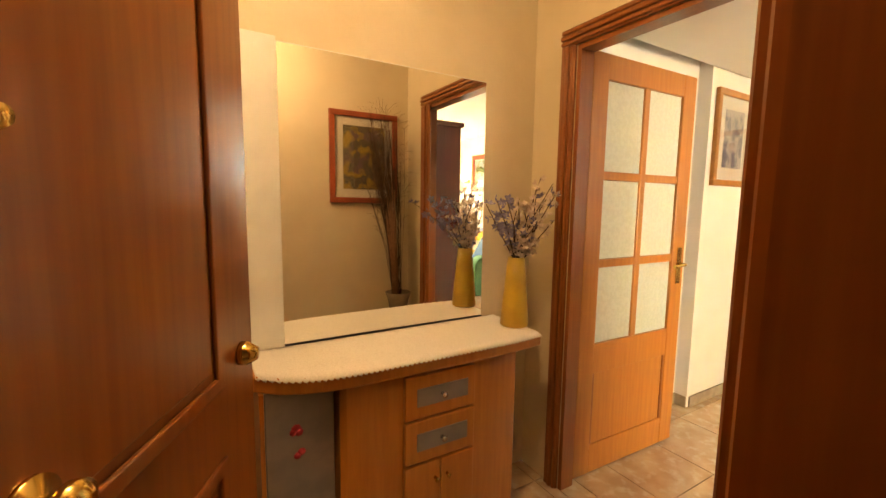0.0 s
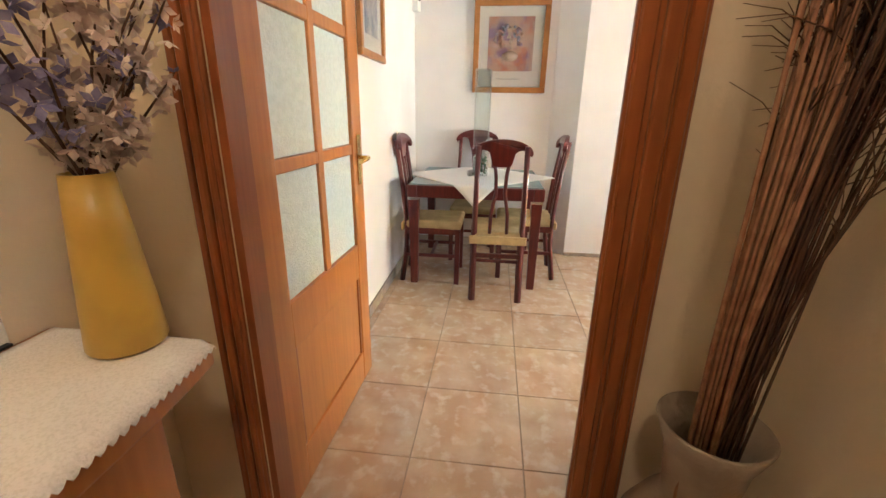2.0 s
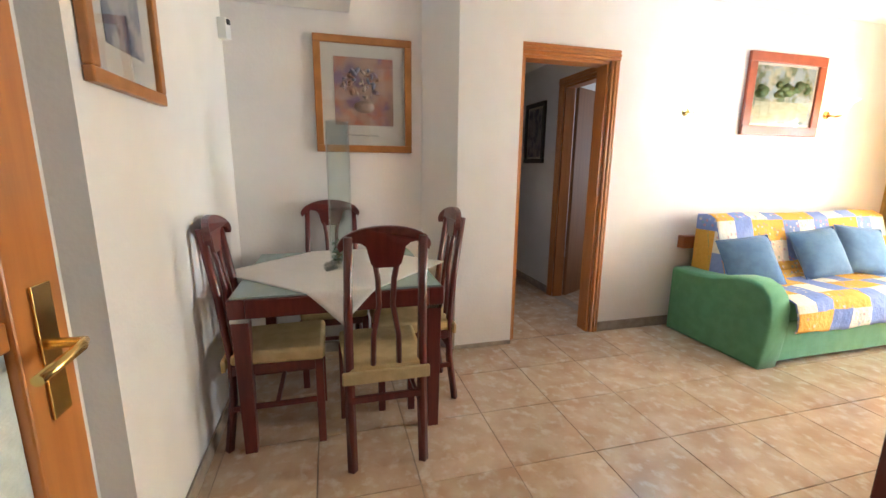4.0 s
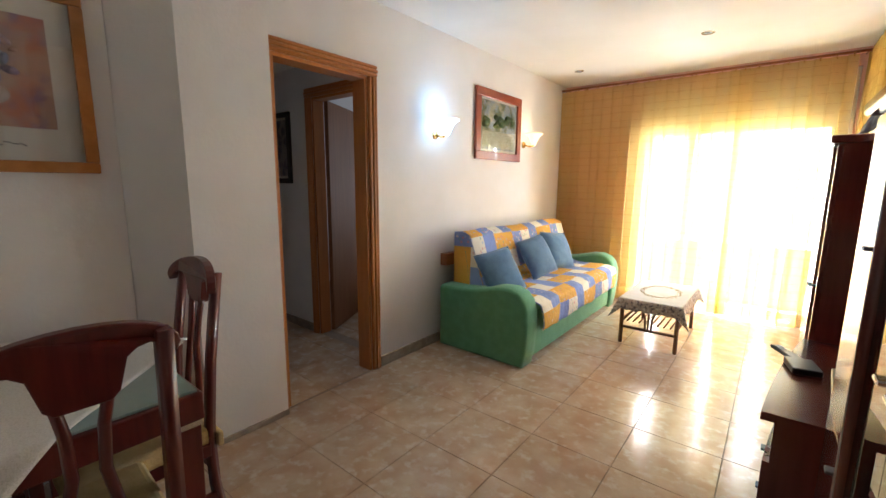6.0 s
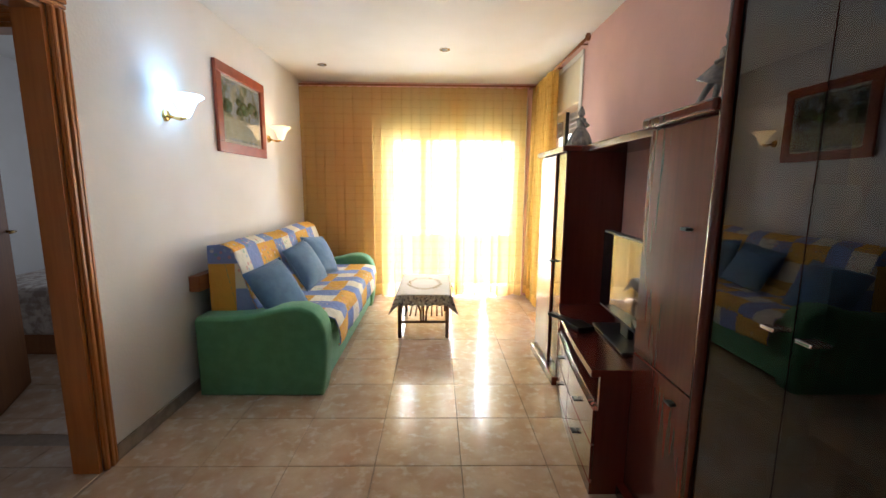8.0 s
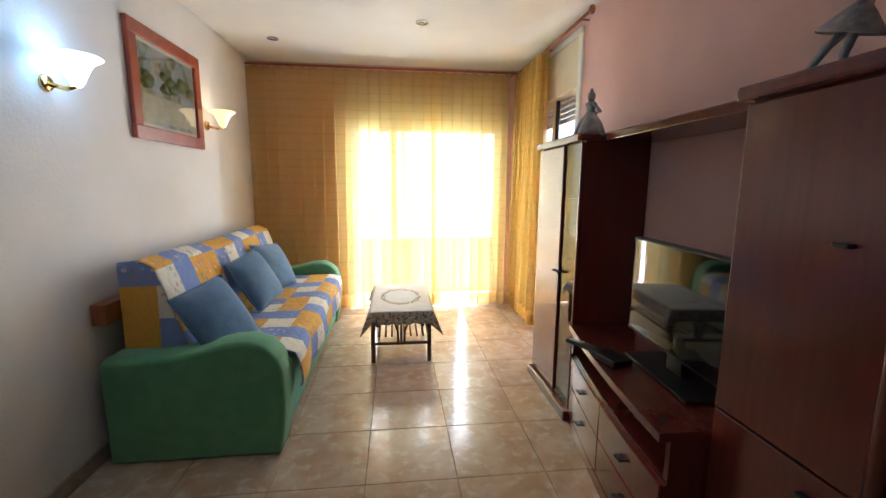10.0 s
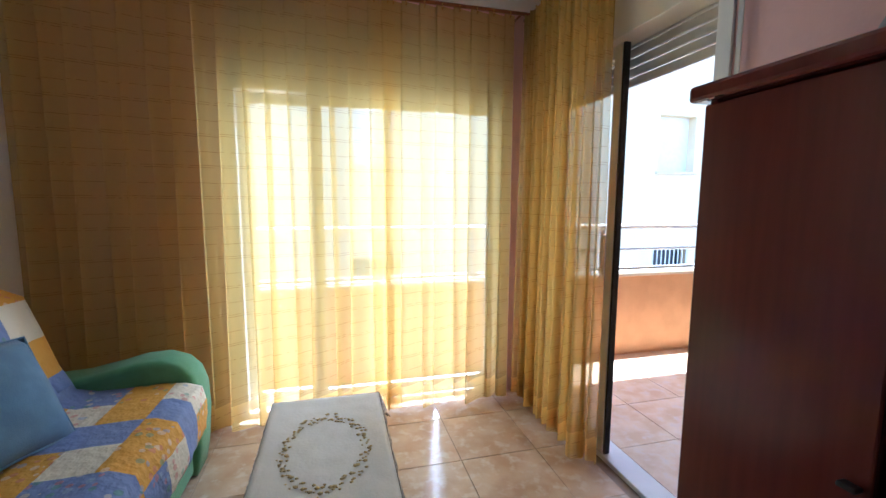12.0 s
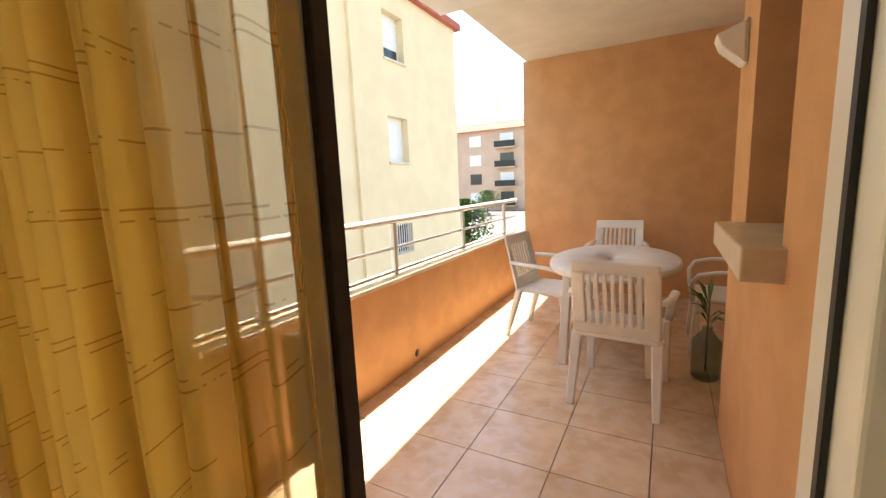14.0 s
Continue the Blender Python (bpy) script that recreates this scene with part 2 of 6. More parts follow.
CLOTH = material("embroidered cloth", (0.74, 0.70, 0.63), 0.9, second=(0.70, 0.66, 0.58), scale=10, bump=0.2, bump_scale=80)
TRIMLACE = material("patterned lace edge", (0.50, 0.42, 0.33), 0.9, second=(0.16, 0.13, 0.14), scale=45, low=0.5, high=0.6, third=(0.75, 0.7, 0.6), third_scale=60)
GOLDTHREAD = material("gold embroidery", (0.62, 0.46, 0.18), 0.8, second=(0.52, 0.40, 0.20), scale=60)
RATTAN = material("brown rattan", (0.20, 0.085, 0.03), 0.4, second=(0.14, 0.055, 0.02), scale=20, coat=0.2)
BASE_TILE = material("skirting tile", (0.42, 0.35, 0.28), 0.25, second=(0.34, 0.28, 0.23), scale=14)
WHITEPAINT = material("white lacquered aluminium", (0.78, 0.78, 0.75), 0.35, second=(0.74, 0.74, 0.71), scale=8)
CREAMPANEL = material("cream shutter panel", (0.74, 0.68, 0.55), 0.5, second=(0.70, 0.64, 0.51), scale=6)
SLAT = material("grey shutter slat", (0.60, 0.58, 0.54), 0.5, second=(0.55, 0.53, 0.5), scale=9)
GASKET = material("black gasket", (0.012, 0.012, 0.012), 0.6, second=(0.02, 0.02, 0.02), scale=30)
PLASTIC = material("white garden plastic", (0.80, 0.79, 0.75), 0.4, second=(0.75, 0.74, 0.70), scale=9, bump=0.05, bump_scale=90)
BRASS = material("polished brass", (0.80, 0.55, 0.20), 0.18, 1.0, second=(0.7, 0.46, 0.16), scale=30)
CHROME = material("chrome", (0.75, 0.75, 0.75), 0.15, 1.0)
IRON = material("dark metal", (0.03, 0.03, 0.03), 0.4, 0.6, second=(0.05, 0.045, 0.04), scale=30)
BLACK = material("black plastic", (0.012, 0.012, 0.014), 0.3, second=(0.018, 0.018, 0.02), scale=20)
SCREEN = material("black screen", (0.006, 0.006, 0.008), 0.05)
MIRROR = material("mirror silver", (0.88, 0.87, 0.83), 0.015, 1.0)
YELLOWPOT = material("ochre ceramic", (0.55, 0.35, 0.055), 0.35, second=(0.48, 0.30, 0.05), scale=9, bump=0.08, bump_scale=70)
CLAY = material("grey-brown stoneware", (0.30, 0.235, 0.17), 0.6, second=(0.24, 0.185, 0.13), scale=12, bump=0.2)
STEM = material("dry brown stems", (0.11, 0.05, 0.022), 0.8, second=(0.065, 0.03, 0.014), scale=30)
DRYGRASS = material("dry plume grass", (0.15, 0.075, 0.035), 0.9, second=(0.10, 0.05, 0.025), scale=30)
BLOSSOM = material("cream silk blossom", (0.68, 0.58, 0.50), 0.8, second=(0.58, 0.44, 0.38), scale=60)
VIOLET = material("violet silk blossom", (0.20, 0.18, 0.33), 0.8, second=(0.30, 0.27, 0.42), scale=60)
LEAF = material("green leaf", (0.06, 0.13, 0.03), 0.55, second=(0.09, 0.17, 0.04), scale=12)
PORCELAIN = material("grey glazed porcelain", (0.42, 0.42, 0.43), 0.2, second=(0.25, 0.26, 0.29), scale=18, low=0.45, high=0.6)
MARBLE = material("cream marble sill", (0.70, 0.60, 0.46), 0.35, second=(0.64, 0.53, 0.40), scale=9)
PALEGLASS = glass_material("clear glass", (1.0, 1.0, 1.0), clear=0.96)
SMOKED = glass_material("smoked cabinet glass", (0.56, 0.53, 0.50), clear=0.85, gloss=0.07)
GREENGLASS = material("frosted green glass", (0.34, 0.42, 0.40), 0.12, second=(0.30, 0.38, 0.36), scale=6)
FROST = material("frosted pale glass", (0.62, 0.68, 0.64), 0.35, second=(0.56, 0.62, 0.58), scale=60, bump=0.3, bump_scale=150)
GREYGLASS = material("frosted grey glass", (0.20, 0.18, 0.19), 0.3, second=(0.25, 0.22, 0.22), scale=10)
VOILE = curtain_material("yellow voile", 0.54)
QUILT = quilt_material()
COOL = emitter("lit cool lamp glass", (0.42, 0.72, 1.0), 0.5)
WARM = emitter("lit warm lamp glass", (1.0, 0.60, 0.22), 0.13)
FACADE = material("cream facade render", (0.80, 0.66, 0.42), 0.9, second=(0.76, 0.62, 0.39), scale=1.2, bump=0.15, bump_scale=60)
FACADE2 = material("beige far facade", (0.62, 0.44, 0.32), 0.9, second=(0.57, 0.40, 0.29), scale=0.5)
ROOF = material("red roof tile", (0.46, 0.12, 0.07), 0.8, second=(0.38, 0.10, 0.06), scale=2)
ASPHALT = material("asphalt", (0.16, 0.155, 0.15), 0.9, second=(0.13, 0.125, 0.12), scale=1.5)
CARPAINT = material("white car paint", (0.75, 0.76, 0.76), 0.25, second=(0.72, 0.73, 0.73), scale=3, coat=0.5)
DARKPAINT = material("dark car paint", (0.04, 0.045, 0.05), 0.25, second=(0.05, 0.055, 0.06), scale=3, coat=0.5)
DARKGLASS = material("dark window glass", (0.03, 0.035, 0.04), 0.08)
RUBBER = material("tyre rubber", (0.02, 0.02, 0.02), 0.8)
BEDCLOTH = material("grey bed cover", (0.30, 0.24, 0.21), 0.9, second=(0.55, 0.50, 0.45), scale=20)
RED = material("red print", (0.55, 0.03, 0.06), 0.6)
PRINT_A = material("pastel print with pinks", (0.52, 0.33, 0.24), 0.8, second=(0.27, 0.16, 0.24), scale=9, low=0.42, high=0.58, third=(0.55, 0.19, 0.10), third_scale=12)
PRINT_B = material("landscape print", (0.30, 0.38, 0.42), 0.5, second=(0.10, 0.15, 0.07), scale=10, low=0.45, high=0.55, third=(0.55, 0.50, 0.34), third_scale=9)
PRINT_C = material("sunflower print", (0.14, 0.12, 0.07), 0.7, second=(0.42, 0.28, 0.05), scale=16, low=0.5, high=0.58, third=(0.20, 0.12, 0.12), third_scale=12)
PRINT_D = material("blue grey print", (0.45, 0.42, 0.42), 0.5, second=(0.14, 0.16, 0.24), scale=14, low=0.45, high=0.58)

# ---- mesh helpers ----
def box_bm(x0, y0, z0, x1, y1, z1, bevel=0.0, bm=None, segments=2):
    b = bmesh.new()
    bmesh.ops.create_cube(b, size=1)
    for v in b.verts:
        v.co = Vector(((x0 + x1) / 2 + v.co.x * abs(x1 - x0), (y0 + y1) / 2 + v.co.y * abs(y1 - y0), (z0 + z1) / 2 + v.co.z * abs(z1 - z0)))
    if bevel:
        bmesh.ops.bevel(b, geom=b.edges[:], offset=bevel, segments=segments, affect="EDGES", profile=0.5)
    return merge(bm, b)


def merge(bm, b):
    if bm is None:
        return b
    data = bpy.data.meshes.new("t")
    b.to_mesh(data)
    b.free()
    bm.from_mesh(data)
    bpy.data.meshes.remove(data)
    return bm


def moved(bm, m):
    bmesh.ops.transform(bm, matrix=m, verts=bm.verts[:])
    return bm


def lathe_bm(profile, steps=24, at=(0, 0, 0), bm=None, rx=1.0, ry=1.0):
    b = bmesh.new()
    rings = []
    for r, z in profile:
        if r < 1e-5:
            rings.append([b.verts.new((at[0], at[1], at[2] + z))])
        else:
            rings.append([b.verts.new((at[0] + rx * r * math.cos(6.28318 * i / steps), at[1] + ry * r * math.sin(6.28318 * i / steps), at[2] + z)) for i in range(steps)])
    for a, c in zip(rings, rings[1:]):
        for i in range(steps):
            j = (i + 1) % steps
            if len(a) == 1 and len(c) > 1:
                b.faces.new((a[0], c[j], c[i]))
            elif len(c) == 1 and len(a) > 1:
                b.faces.new((a[i], a[j], c[0]))
            elif len(a) > 1:
                b.faces.new((a[i], a[j], c[j], c[i]))
    for f in b.faces:
        f.smooth = True
    return merge(bm, b)


def tube_bm(points, radius, steps=8, bm=None, taper=1.0, flat=1.0):
    """A round bar along points, ends closed."""
    b = bmesh.new()
    pts = [Vector(p) for p in points]
    rings = []
    up = Vector((0.13, 0.31, 1)).normalized()
    for i, p in enumerate(pts):
        d = (pts[min(i + 1, len(pts) - 1)] - pts[max(i - 1, 0)]).normalized()
        s = d.cross(up)
        s = s.normalized() if s.length > 0.05 else d.cross(Vector((1, 0, 0))).normalized()
        u = s.cross(d)
        r = radius * (1 + (taper - 1) * i / max(1, len(pts) - 1))
        rings.append([b.verts.new(p + r * (math.cos(6.28318 * k / steps) * s + flat * math.sin(6.28318 * k / steps) * u)) for k in range(steps)])
    for a, c in zip(rings, rings[1:]):
        for k in range(steps):
            j = (k + 1) % steps
            f = b.faces.new((a[k], a[j], c[j], c[k]))
            f.smooth = True
    b.faces.new(rings[0][::-1])
    b.faces.new(rings[-1])
    return merge(bm, b)


def prism_bm(outline, a, c, axis="y", bevel=0.0, bm=None, smooth=False):
    """A closed outline of (u, v) pairs drawn out along an axis from a to c: y takes u, v as x, z; x as y, z; z as x, y."""
    b = bmesh.new()

    def at(u, v, w):
        return {"y": (u, w, v), "x": (w, u, v), "z": (u, v, w)}[axis]

    lo = [b.verts.new(at(u, v, a)) for u, v in outline]
    hi = [b.verts.new(at(u, v, c)) for u, v in outline]
    b.faces.new(lo)
    b.faces.new(hi[::-1])
    for i in range(len(lo)):
        j = (i + 1) % len(lo)
        b.faces.new((lo[j], lo[i], hi[i], hi[j]))
    bmesh.ops.recalc_face_normals(b, faces=b.faces[:])
    if bevel:
        caps = [e for e in b.edges if any(len(f.verts) > 4 for f in e.link_faces)] or b.edges[:]
        bmesh.ops.bevel(b, geom=caps, offset=bevel, segments=3, affect="EDGES", profile=0.5)
    if smooth:
        for f in b.faces:
            f.smooth = len(f.verts) <= 4
    return merge(bm, b)


def arc(cx, cy, r, a0, a1, n, ry=None):
    ry = r if ry is None else ry
    return [(cx + r * math.cos(radians(a0 + (a1 - a0) * i / n)), cy + ry * math.sin(radians(a0 + (a1 - a0) * i / n))) for i in range(n + 1)]


def part(name, bm, mat, parent=None, label=""):
    data = bpy.data.meshes.new(name)
    bmesh.ops.recalc_face_normals(bm, faces=bm.faces[:])
    bm.to_mesh(data)
    bm.free()
    data.materials.append(mat)
    ob = new(name, data)
    if parent is not None:
        ob.parent = parent
    if label:
        ob["label"] = label
    return ob


def thing(name, label, category, at=(0, 0, 0), group="", kind="", turn=0.0):
    ob = new(name)
    ob.matrix_world = pose(*at, 0, 0, turn)
    return tagged(ob, label, category, group, kind)


def solid(name, bm, mat, label="", category="", kind="structure", group=""):
    return tagged(part(name, bm, mat), label, category, group, kind)


def wall_with_holes(axis, lo, hi, plane0, plane1, z0, z1, holes):
    """A wall along axis from lo to hi between two planes, with holes (a, b, za, zb)."""
    bm = bmesh.new()
    cuts = sorted({lo, hi, *[h[0] for h in holes], *[h[1] for h in holes]})
    for a, b in zip(cuts, cuts[1:]):
        spans = [(z0, z1)]
        for h in holes:
            if h[0] <= a and b <= h[1]:
                spans = [s for za, zb in spans for s in ((za, min(zb, h[2])), (max(za, h[3]), zb)) if s[1] - s[0] > 1e-4]
        for za, zb in spans:
            if axis == "x":
                box_bm(a, plane0, za, b, plane1, zb, bm=bm)
            else:
                box_bm(plane0, a, za, plane1, b, zb, bm=bm)
    bmesh.ops.remove_doubles(bm, verts=bm.verts[:], dist=1e-4)
    return bm


def casing(name, axis, a, b, top, plane, out, mat, depth=0.03, width=0.075, label="", lining=None, width_a=None, shift=0.0):
    """A moulded door casing round an opening a..b, on a wall's face; lining: the two planes of the reveal."""
    t = thing(name, label, "door frame", kind="structure")

    def strip(nm, u0, u1, za, zb, upright):
        bm = bmesh.new()
        w = u1 - u0 if upright else zb - za
        for i, (s, e, d) in enumerate(((0, 1, 0.55), (0.08, 0.30, 0.85), (0.36, 0.62, 1.0), (0.70, 0.95, 0.8))):
            p0, p1 = sorted((plane, plane + out * depth * d))
            if upright:
                x0, x1, c0, c1 = u0 + w * s, u0 + w * e, za, zb
            else:
                x0, x1, c0, c1 = u0, u1, za + w * s, za + w * e
            (box_bm(x0, p0, c0, x1, p1, c1, 0.004, bm, 1) if axis == "x" else box_bm(p0, x0, c0, p1, x1, c1, 0.004, bm, 1))
        part(nm, bm, mat, t)

    wa = width_a or width
    strip("jamb", a - wa, a, 0, top, True)
    strip("jamb", b, b + width, 0, top, True)
    strip("head", a - wa, b + width, top, top + width, False)
    if lining:
        p0, p1 = lining
        a -= shift
        for u0, u1 in ((a - 0.012, a + 0.02), (b - 0.02, b + 0.012)):
            part("lining", box_bm(u0, p0, 0, u1, p1, top) if axis == "x" else box_bm(p0, u0, 0, p1, u1, top), mat, t)
        part("lining", box_bm(a + 0.02, p0, top - 0.02, b - 0.02, p1, top + 0.012) if axis == "x" else box_bm(p0, a + 0.02, top - 0.02, p1, b - 0.02, top + 0.012), mat, t)
    return t

# ---- the flat: walls, ceilings, openings ----
H = 2.51
ground = solid("ground", box_bm(-400, -400, -3.6, 400, 400, -3.2), ASPHALT, "grey asphalt street and car park ground", "ground")
floor = solid("floor", box_bm(-0.8, -4.42, -0.25, 7.0, 1.75, -0.004), GROUT, "polished beige marbled floor tiles with thin joints", "floor")
solid("ceiling", box_bm(-0.8, -4.42, H, 7.0, 1.75, 2.74), CEIL, "smooth white painted ceiling", "ceiling")
solid("ceiling_soffit", box_bm(1.64, 0.79, 2.21, 4.485, 1.50, 2.508), CEIL, "lowered white ceiling over the dining corner", "ceiling")
solid("wall_east", wall_with_holes("y", -4.22, -0.30, 4.37, 4.49, 0, H - 0.002, [(-1.005, -0.335, 0, 2.03)]), PLASTER, "white plastered wall with a doorway", "wall")
solid("wall_pillar", prism_bm([(4.31, -0.302), (4.31, 0.13), (4.49, 0.33), (4.62, 0.33), (4.62, -0.302)], 0, H - 0.003, "z"), PLASTER, "white plastered pillar beside the doorway", "pillar")
solid("wall_dining", box_bm(4.49, 0.332, 0, 4.62, 1.75, H - 0.002), PLASTER, "white plastered wall of the dining corner", "wall")
solid("wall_north", prism_bm([(1.582, 1.60), (2.86, 1.60), (2.86, 1.515), (4.488, 1.515), (4.488, 1.75), (1.582, 1.75)], 0, H - 0.002, "z"), PLASTER, "white plastered wall with a shallow step", "wall")
solid("wall_hall_north", box_bm(-0.6, 1.625, 0, 1.50, 1.75, H - 0.002), CREAM, "cream plastered hall wall", "wall")
solid("wall_hall_east", wall_with_holes("y", 0.20, 1.625, 1.50, 1.56, 0, H - 0.004, [(0.48, 1.37, 0, 2.03)]), CREAM, "cream plastered hall wall with a doorway", "wall")
solid("wall_living_west", wall_with_holes("y", 0.20, 1.625, 1.562, 1.58, 0, H - 0.004, [(0.48, 1.37, 0, 2.03)]), PLASTER, "white plastered wall with a doorway", "wall")
solid("wall_hall_south", wall_with_holes("x", -0.6, 1.50, 0.0, 0.20, 0, H - 0.004, [(-0.254, 0.43, 0, 2.05)]), CREAM, "cream plastered hall wall with the entrance", "wall")
solid("wall_hall_west", box_bm(-0.75, -1.5, 0, -0.6, 1.75, H - 0.004), CREAM, "cream plastered wall", "wall")
# landing walls out of view, added to close the space behind the entrance
solid("wall_landing_south", box_bm(-0.6, -1.5, 0, 1.40, -1.4, H - 0.004), CREAM, "unseen cream wall added to close the landing", "wall")
solid("wall_landing_east", box_bm(1.28, -1.4, 0, 1.40, 0.0, H - 0.004), CREAM, "unseen cream wall added to close the landing", "wall")
solid("wall_west", wall_with_holes("y", -4.42, 0.198, 1.42, 1.62, 0, H - 0.002, [(-4.06, -2.80, 0, 2.42)]), PINK, "pale pink plastered wall with a balcony door", "wall")
solid("wall_south", wall_with_holes("x", 1.622, 4.49, -4.42, -4.22, 0, H - 0.002, [(1.75, 3.46, 0, 2.36)]), PINK, "pink plastered wall with a wide glazed door", "wall")
solid("wall_corridor_south", wall_with_holes("x", 4.492, 7.0, -1.30, -1.20, 0, H - 0.004, [(4.58, 5.28, 0, 2.03)]), PLASTER, "white plastered corridor wall with a bedroom doorway", "wall")
solid("wall_corridor_north", box_bm(4.622, -0.20, 0, 7.0, -0.10, H - 0.004), PLASTER, "white plastered corridor wall", "wall")
solid("wall_corridor_end", box_bm(6.88, -4.42, 0, 7.0, -0.2, H - 0.006), PLASTER, "white plastered end wall", "wall")
solid("wall_bedroom_south", box_bm(4.492, -4.42, 0, 6.88, -4.30, H - 0.004), PLASTER, "white plastered bedroom wall", "wall")
solid("ceiling_corridor", box_bm(4.50, -1.20, 2.30, 6.88, -0.202, 2.36), CEIL, "low white corridor ceiling", "ceiling")

# skirting
for nm, b in (("baseboard_east", box_bm(4.355, -4.21, 0, 4.369, -1.085, 0.075, 0.003)), ("baseboard_pillar", box_bm(4.297, -0.30, 0, 4.309, 0.13, 0.03, 0.002)),
              ("baseboard_north", box_bm(2.88, 1.502, 0, 4.485, 1.514, 0.075, 0.003)), ("baseboard_step", box_bm(2.846, 1.516, 0, 2.859, 1.60, 0.075, 0.003)),
              ("baseboard_north_door", box_bm(1.64, 1.586, 0, 2.845, 1.599, 0.075, 0.003)),
              ("baseboard_dining", box_bm(4.476, 0.35, 0, 4.489, 1.50, 0.075, 0.003)), ("baseboard_corridor", box_bm(5.37, -1.199, 0, 6.87, -1.186, 0.075, 0.003)),
              ("baseboard_west", box_bm(1.621, -2.74, 0, 1.634, -2.50, 0.075, 0.003)), ("baseboard_hall", box_bm(0.60, 0.201, 0, 1.49, 0.214, 0.075, 0.003))):
    solid(nm, b, BASE_TILE, "beige tiled skirting along the wall", "skirting")

casing("door_frame_hall", "y", 0.57, 1.37, 2.03, 1.50, -1, SAPELE, label="red-brown varnished wooden hall door frame", lining=(1.502, 1.58), width_a=0.12, shift=0.08)
casing("door_frame_living", "y", 0.48, 1.37, 2.03, 1.58, 1, OAK, depth=0.014, label="red-brown varnished wooden door frame")
casing("door_frame_corridor", "y", -1.005, -0.335, 2.03, 4.37, -1, OAK, label="orange-brown varnished wooden doorway frame", lining=(4.37, 4.49))
casing("door_frame_bedroom", "x", 4.58, 5.28, 2.03, -1.20, 1, OAK, label="orange-brown wooden bedroom door frame", lining=(-1.30, -1.20))
casing("door_frame_entrance", "x", -0.254, 0.43, 2.05, 0.20, 1, SAPELE, label="dark red-brown varnished entrance door frame", lining=(0.0, 0.20), width=0.09, depth=0.04)
casing("door_frame_far", "y", -0.95, -0.40, 2.03, 6.88, -1, OAK, label="orange-brown wooden door frame at the corridor end")
solid("door_far", box_bm(6.85, -0.95, 0.01, 6.879, -0.40, 2.03, 0.003), BROWN, "closed brown wooden door at the corridor end", "door")


def glazed_door():
    d = thing("door_hall", "open orange wooden door with six frosted panes", "door", (1.600, 1.40, 0), kind="structure", turn=-1.5)
    L, Z = 0.785, 2.03
    for x0, x1 in ((0, 0.105), (L - 0.105, L)):
        part("stile", box_bm(x0, -0.035, 0.012, x1, 0, Z, 0.004), OAK, d)
    for z0, z1 in ((0.012, 0.16), (0.53, 0.68), (Z - 0.11, Z)):
        part("rail", box_bm(0.105, -0.034, z0, L - 0.105, -0.001, z1, 0.003), OAK, d)
    part("panel", box_bm(0.12, -0.026, 0.16, L - 0.12, -0.009, 0.53, 0.004), OAK, d)
    for x0, x1, z0, z1 in ((0.105, 0.12, 0.16, 0.53), (L - 0.12, L - 0.105, 0.16, 0.53)):
        part("moulding", box_bm(x0, -0.031, z0, x1, -0.004, z1, 0.003), SAPELE, d)
    part("glazing_bar", box_bm(L / 2 - 0.02, -0.031, 0.68, L / 2 + 0.02, -0.004, Z - 0.11, 0.004), OAK, d)
    for z in (1.075, 1.49):
        part("glazing_bar", box_bm(0.105, -0.030, z - 0.02, L - 0.105, -0.005, z + 0.02, 0.004), OAK, d)
    for x0, x1 in ((0.107, L / 2 - 0.021), (L / 2 + 0.021, L - 0.107)):
        for z0, z1 in ((0.682, 1.053), (1.097, 1.468), (1.512, Z - 0.112)):
            part("pane", box_bm(x0, -0.021, z0, x1, -0.015, z1), FROST, d, "frosted glass pane")
    for s in (-1, 1):
        y = -0.036 if s < 0 else 0.001
        h = part("handle", tube_bm([(L - 0.05, y, 1.04), (L - 0.05, y + s * 0.045, 1.04), (L - 0.07, y + s * 0.05, 1.04), (L - 0.16, y + s * 0.05, 1.035)], 0.008), BRASS, d, "brass lever handle")
        part("plate", box_bm(L - 0.07, min(y, y + s * 0.004), 0.93, L - 0.03, max(y, y + s * 0.004), 1.13, 0.0015), BRASS, h)
    for z in (0.2, 1.0, 1.82):
        part("hinge", lathe_bm([(0, -0.05), (0.008, -0.05), (0.008, 0.05), (0, 0.05)], 10, (-0.012, -0.005, z)), BRASS, d)


glazed_door()


